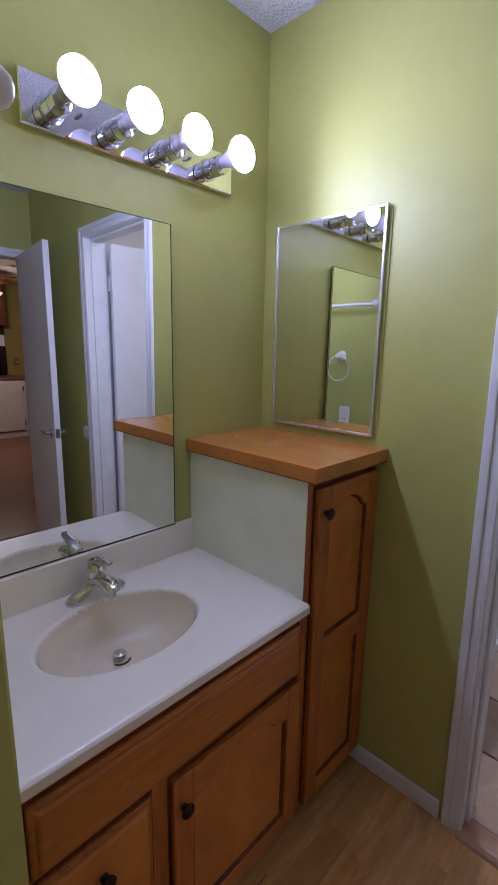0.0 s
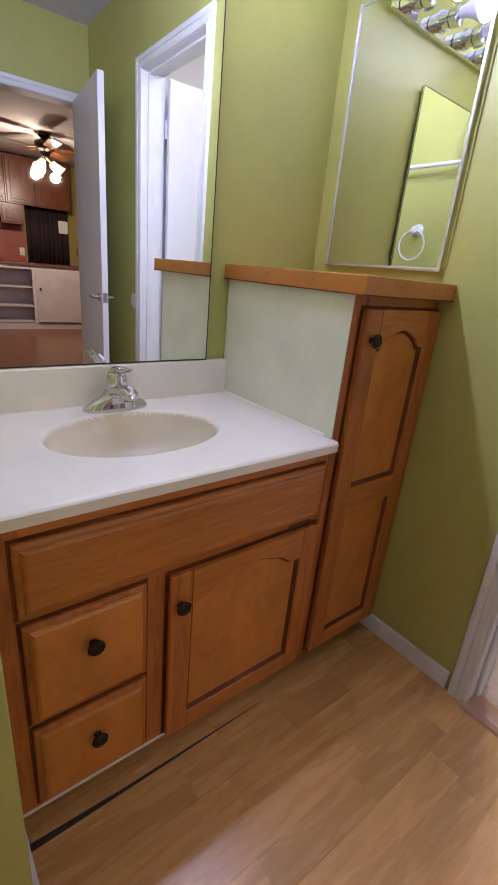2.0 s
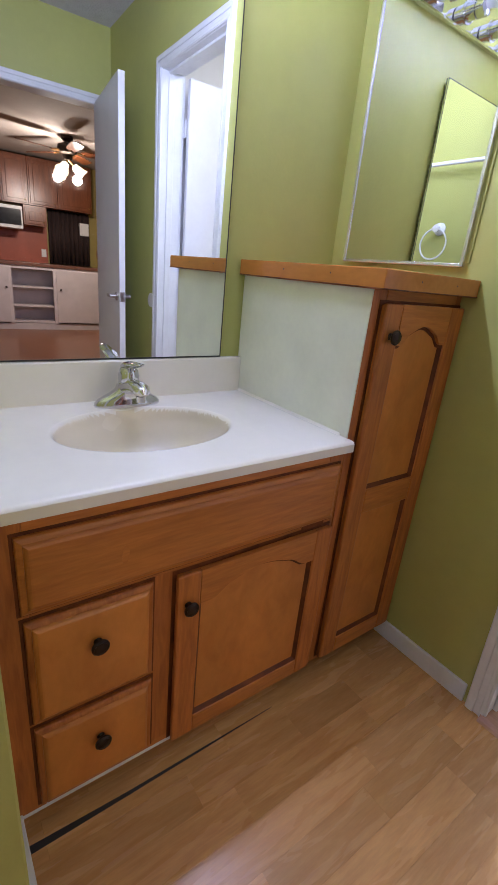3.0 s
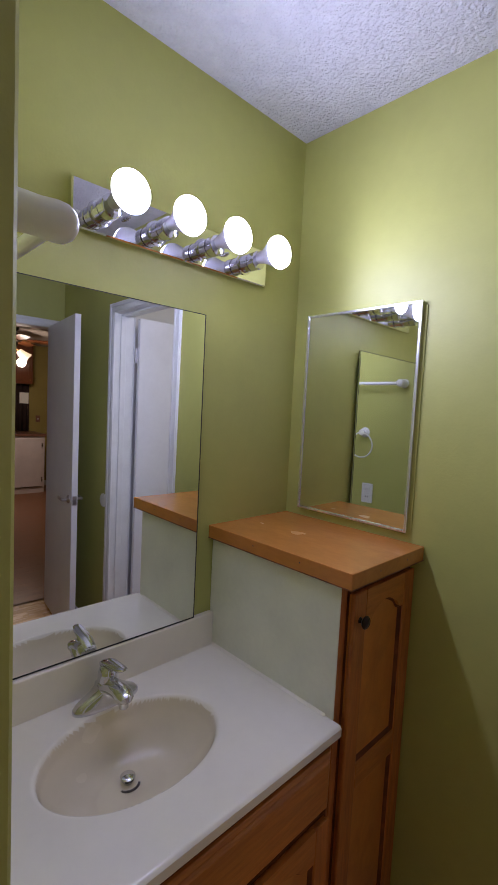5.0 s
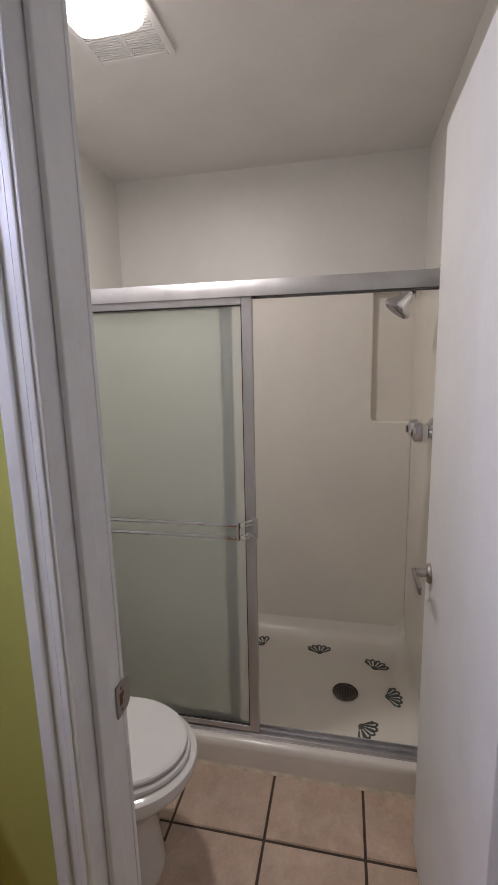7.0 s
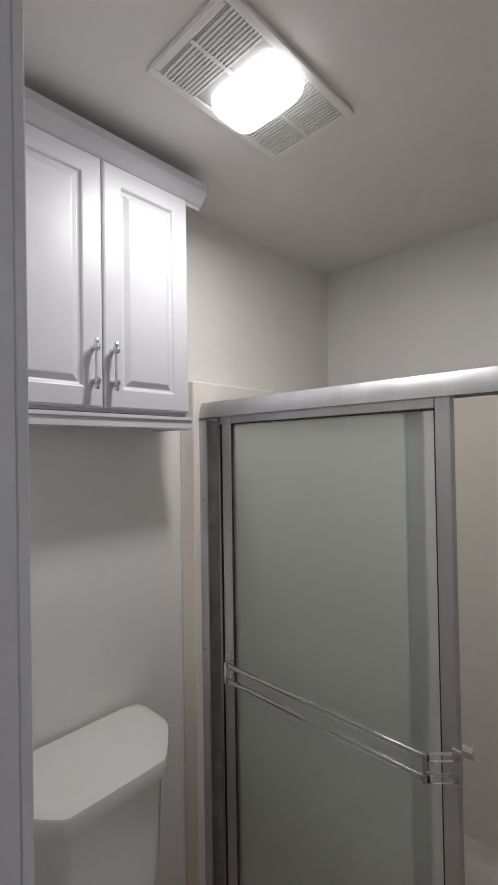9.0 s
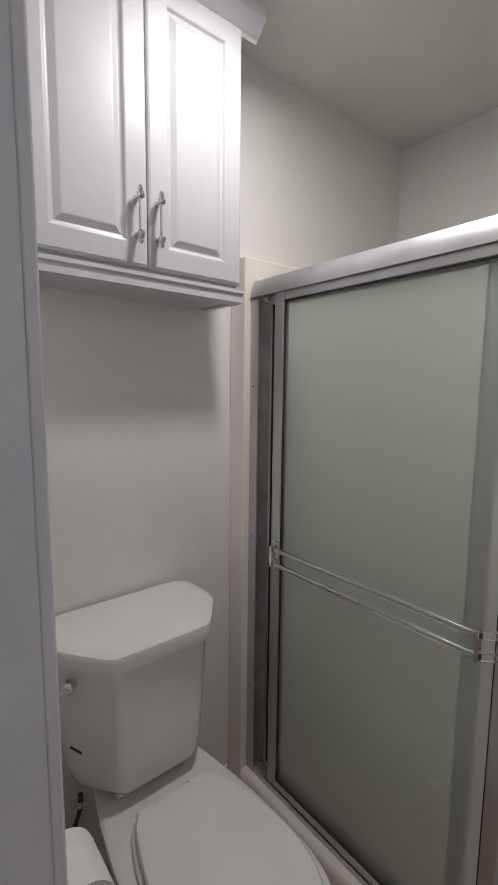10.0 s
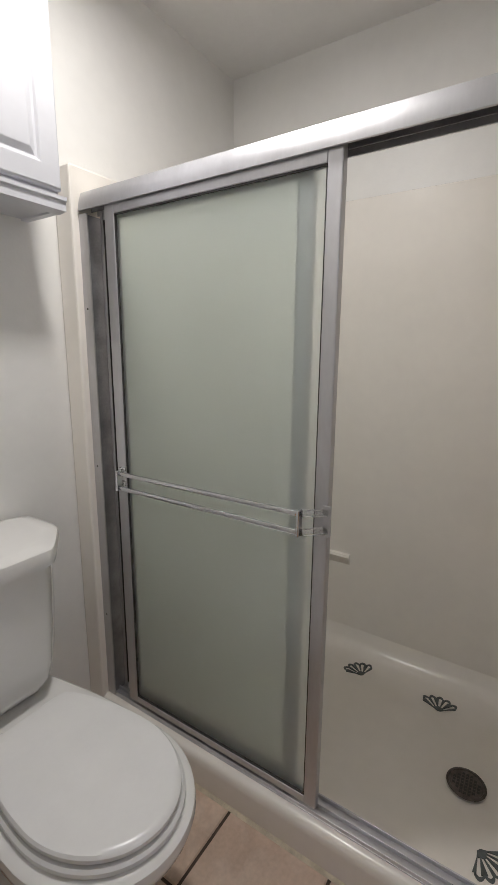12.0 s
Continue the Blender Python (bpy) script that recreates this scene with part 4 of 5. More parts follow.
def sliding_panel(x, ya, yb, left_w, right_w, z0=0.131, z1=1.710):
    p = part("glass_pane", box(x - 0.0025, x + 0.0025, ya - 0.006, yb + 0.006, z0 + 0.01, z1 - 0.01), FROST, sd, "frosted obscure glass")
    part("stile", box(x - 0.011, x + 0.011, ya - left_w, ya, z0, z1, 0.003), ALU, p)
    part("stile", box(x - 0.011, x + 0.011, yb, yb + right_w, z0, z1, 0.003), ALU, p)
    part("rail", box(x - 0.010, x + 0.010, yb + right_w, ya - left_w, z0, z0 + 0.022, 0.002), ALU, p)
    part("rail", box(x - 0.010, x + 0.010, yb + right_w, ya - left_w, z1 - 0.045, z1 - 0.0002, 0.002), ALU, p)
    for u in (ya - left_w - 0.0002, yb + right_w + 0.0002):
        s = -1 if u > -0.5 else 1
        part("gasket", box(x - 0.0085, x + 0.0085, min(u, u + s * 0.0024), max(u, u + s * 0.0024), z0 + 0.022, z1 - 0.045), GASKET, p, "dark vinyl gasket")
    part("gasket", box(x - 0.0085, x + 0.0085, yb + right_w, ya - left_w, z0 + 0.0222, z0 + 0.0255), GASKET, p, "dark vinyl gasket")
    part("gasket", box(x - 0.0085, x + 0.0085, yb + right_w, ya - left_w, z1 - 0.0485, z1 - 0.0452), GASKET, p, "dark vinyl gasket")
    return p


sliding_panel(0.943, -0.230, -0.926, 0.038, 0.034)
sliding_panel(0.972, -0.176, -0.850, 0.011, 0.034)
tb = thing("towel_rail", (0.885, -0.58, 0.93), "double chrome towel rail on the shower door", "towel rail")
for z in (0.948, 0.904):
    part("rod", box(0.882, 0.892, -0.872, -0.290, z - 0.0065, z + 0.0065, 0.0035), CHROME, tb, "", True)
part("end_plate", box(0.878, 0.896, -0.880, -0.8722, 0.895, 0.958, 0.002), CHROME, tb)
part("end_plate", box(0.878, 0.896, -0.2898, -0.282, 0.895, 0.958, 0.002), CHROME, tb)
for z in (0.948, 0.904):
    part("arm", prism([(0.884, -0.880), (0.896, -0.880), (0.9325, -0.915), (0.9320, -0.928), (0.926, -0.928)], z - 0.007, z + 0.007, "z"), CLEAR, tb, "clear acrylic arm")
    part("arm", prism([(0.884, -0.282), (0.896, -0.282), (0.9318, -0.268), (0.9318, -0.250), (0.926, -0.250)], z - 0.007, z + 0.007, "z"), CLEAR, tb, "clear acrylic arm")
part("mount", box(0.9270, 0.9318, -0.934, -0.915, 0.890, 0.963, 0.001), ALU, tb)

# ---- shower fittings ----
sh = thing("shower_sprayer", (1.17, SY0, 1.74), "chrome shower head on a bent arm", "shower head")
part("flange", lathe([(0.030, 0), (0.026, 0.006), (0.012, 0.010), (0.0001, 0.011)], (1.17, SY0, 1.735), (0, 1, 0), 24), CHROME, sh, "", True)
part("arm", tube([(1.17, SY0, 1.735), (1.17, SY0 + 0.04, 1.740), (1.17, SY0 + 0.075, 1.735), (1.17, SY0 + 0.10, 1.715)], 0.0085), CHROME, sh, "", True)
ax = Vector((0, 0.62, -0.78))
part("collar", lathe([(0.0001, 0), (0.013, 0), (0.013, 0.018), (0.0001, 0.018)], (1.17, SY0 + 0.095, 1.720), ax, 20), PLASTIC_DARK, sh, "black swivel collar")
part("head", lathe([(0.015, 0.012), (0.020, 0.022), (0.028, 0.048), (0.046, 0.070), (0.050, 0.078), (0.050, 0.085), (0.045, 0.089), (0.0001, 0.089)], (1.17, SY0 + 0.095, 1.720), ax, 28), CHROME, sh, "", True)
part("spray_face", lathe([(0.0001, 0.0892), (0.041, 0.0892), (0.039, 0.0925), (0.0001, 0.0925)], (1.17, SY0 + 0.095, 1.720), ax, 28), ALU_DARK, sh)
for x in (1.13, 1.24):
    v = thing("shower_valve", (x, SY0, 1.232), "clear acrylic and chrome shower valve handle", "valve", "shower valve handles")
    part("escutcheon", lathe([(0.040, 0), (0.038, 0.006), (0.024, 0.016), (0.018, 0.036), (0.0001, 0.038)], (x, SY0, 1.232), (0, 1, 0), 26), CHROME, v, "", True)
    part("handle", lathe([(0.016, 0.030), (0.032, 0.038), (0.036, 0.054), (0.033, 0.078), (0.020, 0.086), (0.0001, 0.088)], (x, SY0, 1.232), (0, 1, 0), 8), CHROME, v, "faceted chrome handle")
    part("cap", lathe([(0.014, 0.088), (0.014, 0.092), (0.0001, 0.094)], (x, SY0, 1.232), (0, 1, 0), 16), CHROME, v)

# ---- toilet ----
TX = 0.520
wc = thing("toilet", (TX, -0.4, 0), "white porcelain two piece toilet with the lid down", "toilet")


def bowl_ring(z, a, yb, yf, back=0.68, n=48, mid=-0.60):
    """Egg outline: round front of half width a, sides drawn in towards a straight back at yb."""
    out = []
    for i in range(n):
        t = -math.pi + math.pi * i / (n - 1)
        out.append((TX + a * math.cos(t), mid + (mid - yf) * math.sin(t), z))
    m = 10
    for i in range(1, m):
        u = i / m
        out.append((TX + a * (1 - (1 - back) * u * u), mid + (yb - mid) * u, z))
    c = a * back
    out += [(TX + c * 0.97, yb - 0.006, z), (TX + c * 0.88, yb, z), (TX, yb + 0.001, z), (TX - c * 0.88, yb, z), (TX - c * 0.97, yb - 0.006, z)]
    for i in range(m - 1, 0, -1):
        u = i / m
        out.append((TX - a * (1 - (1 - back) * u * u), mid + (yb - mid) * u, z))
    return out


part("bowl", loft([bowl_ring(0.0, 0.122, -0.26, -0.712, 0.95, mid=-0.57), bowl_ring(0.02, 0.122, -0.26, -0.712, 0.95, mid=-0.57), bowl_ring(0.05, 0.116, -0.265, -0.706, 0.85, mid=-0.57), bowl_ring(0.14, 0.108, -0.26, -0.698, 0.72, mid=-0.57),
                   bowl_ring(0.22, 0.110, -0.20, -0.706, 0.7), bowl_ring(0.28, 0.130, -0.15, -0.740, 0.7), bowl_ring(0.325, 0.168, -0.11, -0.793, 0.66), bowl_ring(0.352, 0.185, -0.10, -0.818, 0.64), bowl_ring(0.375, 0.189, -0.10, -0.825, 0.64),
                   bowl_ring(0.390, 0.187, -0.10, -0.822, 0.64), bowl_ring(0.396, 0.179, -0.104, -0.812, 0.64), bowl_ring(0.3965, 0.13, -0.13, -0.75, 0.66)]), PORCELAIN, wc, "", True)
part("seat", loft([bowl_ring(0.398, 0.160, -0.345, -0.800), bowl_ring(0.402, 0.165, -0.342, -0.806), bowl_ring(0.411, 0.165, -0.342, -0.806), bowl_ring(0.416, 0.160, -0.345, -0.801)]), SEAT, wc, "", True)
lid = part("lid", loft([bowl_ring(0.420, 0.153, -0.352, -0.793), bowl_ring(0.423, 0.157, -0.350, -0.798), bowl_ring(0.431, 0.157, -0.350, -0.798), bowl_ring(0.436, 0.153, -0.352, -0.793), bowl_ring(0.4380, 0.142, -0.360, -0.781), bowl_ring(0.4386, 0.115, -0.38, -0.750), bowl_ring(0.4388, 0.06, -0.45, -0.68)]), SEAT, wc, "closed white lid", True)
for s in (-1, 1):
    part("bolt_cap", lathe([(0.014, 0), (0.014, 0.008), (0.008, 0.014), (0.0001, 0.015)], (TX + s * 0.128, -0.40, 0.0), (0, 0, 1), 14), PORCELAIN, wc, "", True)
for s in (-1, 1):
    part("hinge", box(TX + s * 0.07 - 0.022, TX + s * 0.07 + 0.022, -0.352, -0.326, 0.397, 0.420, 0.005), SEAT, wc)
part("maker_mark", box(TX - 0.017, TX + 0.022, -0.3285, -0.3250, 0.3967, 0.3970, bm=box(TX - 0.030, TX - 0.021, -0.3305, -0.3235, 0.3967, 0.3970)), PLASTIC_DARK, wc, "small dark maker's mark")
TC = 0.512


def tank_ring(z, half, yf, bow, n=44):
    """Straight back, rounded ends and a bowed front."""
    pts = []
    yb = Y_N - 0.014
    for i in range(n + 1):
        u = -1 + 2 * i / n
        d = abs(u)
        k = 0.0 if d < 0.52 else (d - 0.52) / 0.48
        y = yf + 1.32 * bow * (math.sqrt(k * k + 0.03) - 0.1732) / 0.8417 + 0.003 * d * d
        if d > 0.93:
            y += 0.020 * (1 - math.sqrt(max(0, 1 - ((d - 0.93) / 0.07) ** 2)))
        pts.append((TC + half * u, y, z))
    pts += [(TC + half, yb - 0.03, z), (TC + half - 0.006, yb - 0.008, z), (TC + half - 0.03, yb, z), (TC - half + 0.03, yb, z), (TC - half + 0.006, yb - 0.008, z), (TC - half, yb - 0.03, z)]
    return pts


part("tank", loft([tank_ring(0.428, 0.132, -0.270, 0.06), tank_ring(0.436, 0.164, -0.288, 0.07), tank_ring(0.455, 0.182, -0.297, 0.075), tank_ring(0.50, 0.194, -0.302, 0.08), tank_ring(0.60, 0.203, -0.307, 0.085), tank_ring(0.772, 0.212, -0.312, 0.09)]), PORCELAIN, wc, "", True)
part("tank_foot", box(TC - 0.10, TC + 0.10, -0.255, Y_N - 0.03, 0.397, 0.4285, 0.008), PORCELAIN, wc, "", True)
part("tank_lid", loft([tank_ring(0.773, 0.215, -0.317, 0.09), tank_ring(0.777, 0.224, -0.326, 0.092), tank_ring(0.806, 0.226, -0.330, 0.092), tank_ring(0.817, 0.223, -0.327, 0.092), tank_ring(0.824, 0.212, -0.315, 0.09), tank_ring(0.827, 0.185, -0.29, 0.08)]), PORCELAIN, wc, "", True)
fl = part("flush_lever", lathe([(0.015, -0.014), (0.015, 0.006), (0.013, 0.012), (0.008, 0.016), (0.0001, 0.017)], (0.312, -0.244, 0.741), (-0.75, -1, 0), 22), CHROME, wc, "chrome flush lever", True)
part("lever_arm", tube([(0.304, -0.257, 0.741), (0.286, -0.262, 0.743), (0.264, -0.256, 0.748), (0.244, -0.246, 0.752)], [0.008, 0.0085, 0.0075, 0.006], 12), CHROME, fl, "", True)
strip = [p for p in tank_ring(0.560, 0.1995, -0.3048, 0.083) if 0.318 < p[0] < 0.348 and p[1] < -0.15]
part("label_strip", loft([[(x - 0.0004, y - 0.0005, z + h - 0.5 * (x - 0.318)), (x - 0.0011, y - 0.0012, z + h - 0.5 * (x - 0.318)), (x - 0.0011, y - 0.0012, z + h + 0.007 - 0.5 * (x - 0.318)), (x - 0.0004, y - 0.0005, z + h + 0.007 - 0.5 * (x - 0.318))] for x, y, z in strip for h in (0.0,)]), LABEL_BLUE, wc, "small dark blue label on the tank")
hs = thing("supply_hose", (0.34, -0.11, 0.2), "dark braided water supply hose with a chrome valve", "hose")
part("hose", tube([(0.345, -0.19, 0.41), (0.343, -0.19, 0.37), (0.335, -0.17, 0.31), (0.325, -0.13, 0.25), (0.32, -0.105, 0.215)], 0.0065), HOSE, hs, "", True)
part("nut", lathe([(0.0001, 0), (0.013, 0), (0.013, 0.016), (0.0001, 0.016)], (0.345, -0.19, 0.382), (0, 0, 1), 10), CHROME, hs)
part("valve_body", tube([(0.32, Y_N - 0.001, 0.20), (0.32, -0.115, 0.20)], 0.011, bm=tube([(0.32, -0.105, 0.19), (0.32, -0.105, 0.225)], 0.009)), CHROME, hs, "", True)
part("handle", lathe([(0.0001, 0), (0.017, 0.002), (0.017, 0.010), (0.0001, 0.012)], (0.32, -0.115, 0.20), (0, -1, 0), 14), CHROME, hs)

# ---- toilet paper ----
PXC, PY, PZ = 0.204, -0.585, 0.645
tp = thing("toilet_roll", (PXC, PY, PZ), "white toilet paper roll with a loose end", "toilet paper")
t = bmesh.new()
rings = []
for rad, y in ((0.0205, PY - 0.052), (0.051, PY - 0.052), (0.051, PY + 0.052), (0.0205, PY + 0.052)):
    rings.append([t.verts.new((PXC + rad * math.cos(2 * math.pi * i / 40), y, PZ + rad * math.sin(2 * math.pi * i / 40))) for i in range(40)])
for p, q in zip(rings, rings[1:] + rings[:1]):
    for i in range(40):
        t.faces.new((p[i], p[(i + 1) % 40], q[(i + 1) % 40], q[i]))
bmesh.ops.recalc_face_normals(t, faces=t.faces[:])
part("roll", t, PAPER, tp, "", True)
sheet = [(PXC + 0.0515, PZ + 0.010), (PXC + 0.053, PZ - 0.012), (PXC + 0.0555, PZ - 0.034), (PXC + 0.0545, PZ - 0.030), (PXC + 0.0518, PZ - 0.012), (PXC + 0.0505, PZ + 0.010)]
part("loose_sheet", prism(sheet, PY - 0.052, PY + 0.052, "y"), PAPER, tp)
hd = thing("toilet_roll_holder", (X_IN, PY, PZ), "chrome toilet roll holder on the white wall", "holder")
for s in (-1, 1):
    y = PY + s * 0.068
    part("arm", box(X_IN + 0.0005, PXC + 0.014, y - 0.006, y + 0.006, PZ - 0.014, PZ + 0.014, 0.003), CHROME, hd)
    part("mount", box(X_IN + 0.0003, X_IN + 0.006, y - 0.020, y + 0.020, PZ - 0.024, PZ + 0.024, 0.002), CHROME, hd)
part("spindle", tube([(PXC, PY - 0.062, PZ), (PXC, PY + 0.062, PZ)], 0.0125), PLASTIC, hd, "white spring spindle", True)

# ---- wall cabinet above the toilet ----
wc_cab = thing("wall_cabinet", (0.535, -0.14, 1.65), "white raised panel wall cabinet above the toilet", "cabinet")
CX0, CX1, CZ0, CZ1 = 0.262, 0.808, 1.692, 2.325
part("body", box(CX0, CX1, -0.208, Y_N - 0.0005, CZ0 - 0.008, CZ1 + 0.005, 0.0015), CAB_WHITE, wc_cab)


def raised_door(x0, x1, hx):
    def rect(i, y):
        return [(x0 + i, y, CZ0 + i), (x1 - i, y, CZ0 + i), (x1 - i, y, CZ1 - i), (x0 + i, y, CZ1 - i)]
    prof = ((0, -0.2085), (0, -0.2225), (0.002, -0.2255), (0.006, -0.2275), (0.050, -0.2275), (0.053, -0.2262), (0.057, -0.2205), (0.061, -0.2190),
            (0.063, -0.2190), (0.064, -0.2198), (0.074, -0.2250), (0.077, -0.2264), (0.080, -0.2268))
    d = part("door", loft([rect(i, y) for i, y in prof]), CAB_WHITE, wc_cab, "white raised panel door")
    for z in (1.838, 1.757):
        f = part("handle_foot", lathe([(0.0001, 0), (0.0075, 0), (0.0055, 0.005), (0.0045, 0.016), (0.008, 0.020), (0.008, 0.028), (0.0045, 0.032), (0.0001, 0.033)], (hx, -0.2275, z), (0, -1, 0), 18), CHROME, d, "chrome handle foot", True)
        way = 1 if z > 1.8 else -1
        part("finial", lathe([(0.004, 0), (0.0085, 0.004), (0.0085, 0.007), (0.0045, 0.011), (0.0062, 0.016), (0.0040, 0.021), (0.0001, 0.023)], (hx, -0.2500, z), (0, 0, way), 16), CHROME, f, "", True)
    part("handle_bar", tube([(hx, -0.2515, 1.838), (hx, -0.2515, 1.757)], 0.0050), CAB_WHITE, d, "white handle bar", True)


raised_door(CX0 + 0.001, 0.5335, 0.505)
raised_door(0.5365, CX1 - 0.001, 0.558)
crown = [(-0.209, 2.318), (-0.215, 2.318), (-0.219, 2.326), (-0.232, 2.332), (-0.240, 2.345), (-0.252, 2.352), (-0.256, 2.356), (-0.256, 2.381), (-0.209, 2.381)]
part("crown_moulding", prism(crown, CX0 - 0.04, CX1 + 0.055, "x"), CAB_WHITE, wc_cab, "", True)
cr2 = [(CX1 + 0.0, 2.332), (CX1 + 0.010, 2.332), (CX1 + 0.034, 2.345), (CX1 + 0.055, 2.356), (CX1 + 0.055, 2.381), (CX1, 2.381)]
part("crown_return", prism(cr2, -0.2085, Y_N - 0.0005, "y"), CAB_WHITE, wc_cab)
part("cabinet_top", box(CX0, CX1, -0.2085, Y_N - 0.0005, 2.3305, 2.366), CAB_WHITE, wc_cab)
rail_ = [(-0.190, 1.681), (-0.226, 1.681), (-0.226, 1.672), (-0.221, 1.668), (-0.221, 1.648), (-0.190, 1.644)]
part("light_rail", prism(rail_, CX0, CX1 + 0.012, "x"), CAB_WHITE, wc_cab)
part("bottom_return", box(CX1 - 0.01, CX1 + 0.010, -0.1895, Y_N - 0.0005, 1.645, 1.681, 0.001), CAB_WHITE, wc_cab)
part("bottom_board", box(CX0, CX1 - 0.0102, -0.1898, Y_N - 0.0005, 1.650, 1.6815), CAB_WHITE, wc_cab)

# ---- bath fan with its light ----
vent = thing("ceiling_fan_light", (0.74, -0.573, HS), "white ceiling exhaust fan with louvred grille and a lit lens", "ceiling light")
FX0, FX1, FY0, FY1 = 0.524, 0.956, -0.703, -0.444
b = bmesh.new()
for a in ((FX0, FX1, FY1 - 0.022, FY1), (FX0, FX1, FY0, FY0 + 0.022), (FX0, FX0 + 0.02, FY0 + 0.022, FY1 - 0.022), (FX1 - 0.02, FX1, FY0 + 0.022, FY1 - 0.022)):
    box(*a, HS - 0.012, HS - 0.0005, 0.003, bm=b)
part("frame", b, PLASTIC, vent)
# flat board; its grey stands in for the shade between the slats
part("backing", box(FX0 + 0.02, FX1 - 0.02, FY0 + 0.022, FY1 - 0.022, HS - 0.008, HS - 0.0006), VENT_GREY, vent, "grey board behind the slats, grille shade in its colour")
part("grille_bar", box(FX0 + 0.02, FX1 - 0.02, -0.578, -0.569, HS - 0.012, HS - 0.0075), PLASTIC, vent)
for x0, x1 in ((FX0 + 0.030, 0.646), (0.792, FX1 - 0.028)):
    k = 0
    while x0 + k * 0.0095 < x1:
        part("slat", box(x0 + k * 0.0095, x0 + k * 0.0095 + 0.0052, FY0 + 0.022, FY1 - 0.022, HS - 0.0115, HS - 0.0082), PLASTIC, vent)
        k += 1
secs = []
for hx, hy, z in ((0.067, 0.102, HS - 0.010), (0.067, 0.102, HS - 0.024), (0.064, 0.099, HS - 0.038), (0.056, 0.090, HS - 0.049), (0.032, 0.062, HS - 0.054)):
    secs.append(ellipse(0.730, -0.582, hx, hy, z, 48, 5.0))
part("lens", loft(secs), LENS, vent, "glowing white lens", True)

# ---- kitchen seen through the doorway ----
KB = -6.48
kb = thing("kitchen_cabinet", (0.5, -6.75, 0), "white kitchen base cabinet with open shelves and a door", "cabinet")
KL, KR = -0.95, 1.22
b = box(KL, KL + 0.02, KY1 + 0.001, KB - 0.022, 0.0, 0.91)
box(KR - 0.02, KR, KY1 + 0.001, KB - 0.022, 0.0, 0.91, bm=b)
box(KL, KR, KY1 + 0.001, KY1 + 0.02, 0.0, 0.91, bm=b)
box(KL, KR, KB - 0.34, KB - 0.325, 0.09, 0.91, bm=b)
part("carcass", b, K_WHITE, kb)
for x0, x1 in ((KL, KL + 0.05), (-0.19, -0.13), (0.43, 0.49), (KR - 0.06, KR)):
    part("frame_stile", box(x0, x1, KB - 0.02, KB, 0.09, 0.91, 0.002), K_WHITE, kb)
part("frame_rail", box(KL + 0.05, KR - 0.06, KB - 0.02, KB - 0.0005, 0.865, 0.91, 0.001), K_WHITE, kb)
part("plinth", box(KL, KR, KB - 0.05, KB - 0.012, 0.0, 0.09, 0.002), K_WHITE, kb)
for z in (0.10, 0.33, 0.60):
    part("shelf", box(KL + 0.02, 0.47, KY1 + 0.02, KB - 0.022, z, z + 0.02), K_WHITE, kb)
for x0, x1, hx in ((0.475, 1.175, 0.53), (KL + 0.03, -0.17, -0.21)):
    d = part("door", box(x0, x1, KB + 0.0005, KB + 0.018, 0.11, 0.880, 0.003), K_WHITE, kb, "white flat cabinet door")
    part("knob", lathe([(0.006, 0), (0.006, 0.01), (0.015, 0.018), (0.012, 0.026), (0.0001, 0.028)], (hx, KB + 0.018, 0.60), (0, 1, 0), 16), KNOB, d, "dark round knob", True)
    for z in (0.22, 0.77):
        part("hinge", box((x1 if hx > 0 else x0) - 0.008, (x1 if hx > 0 else x0) + 0.008, KB + 0.0182, KB + 0.024, z - 0.035, z + 0.035), KNOB, d)
kt = thing("kitchen_worktop", (0.15, -6.78, 0.91), "brown laminate kitchen worktop", "worktop")
part("slab", box(KL - 0.02, KR + 0.02, KY1 + 0.001, KB + 0.025, 0.912, 0.952, 0.004), K_TOP, kt)
structure("backsplash_kitchen", box(KX0, 0.50, KY1 + 0.001, KY1 + 0.014, 0.953, 1.50), K_RED, "red painted backsplash wall", "wall")
for x0, x1, z0 in ((-0.98, -0.50, 1.74), (-0.495, -0.135, 1.74), (-0.130, 0.22, 1.74), (0.225, 0.62, 1.74), (0.625, 1.12, 1.74), (0.14, 0.455, 1.47)):
    short = z0 < 1.6
    z1 = 1.735 if short else 2.36
    u = thing("upper_cabinet", ((x0 + x1) / 2, -6.93, z0), "dark stained wooden kitchen wall cabinet", "cabinet", "kitchen wall cabinets")
    part("body", box(x0, x1, KY1 + 0.016, -6.80, z0, z1, 0.002), K_WOOD, u)
    dd = part("door", box(x0 + 0.02, x1 - 0.02, -6.7995, -6.785, z0 + 0.02, z1 - 0.03, 0.004), K_WOOD, u)
    part("raised_panel", box(x0 + 0.07, x1 - 0.07, -6.785, -6.777, z0 + 0.06, z1 - 0.08, 0.004), K_WOOD, dd)
    part("knob", lathe([(0.006, 0), (0.012, 0.015), (0.0001, 0.022)], (x1 - 0.045, -6.785, z0 + 0.06), (0, 1, 0), 12), BRASS, dd)
mw = thing("microwave", (-0.15, -6.9, 1.40), "white and black microwave under the wall cabinets", "microwave")
part("body", box(-0.62, 0.115, KY1 + 0.016, -6.74, 1.400, 1.700, 0.006), PLASTIC, mw)
part("door_window", box(-0.58, 0.095, -6.7398, -6.733, 1.445, 1.655, 0.002), BLACK, mw, "black glass door")
part("grille", box(-0.60, 0.10, -6.7398, -6.734, 1.665, 1.692, 0.002), PLASTIC, mw)
cu = thing("curtain", (0.8, -7.05, 1.0), "dark brown curtain over a kitchen opening", "curtain")
b = bmesh.new()
cols = []
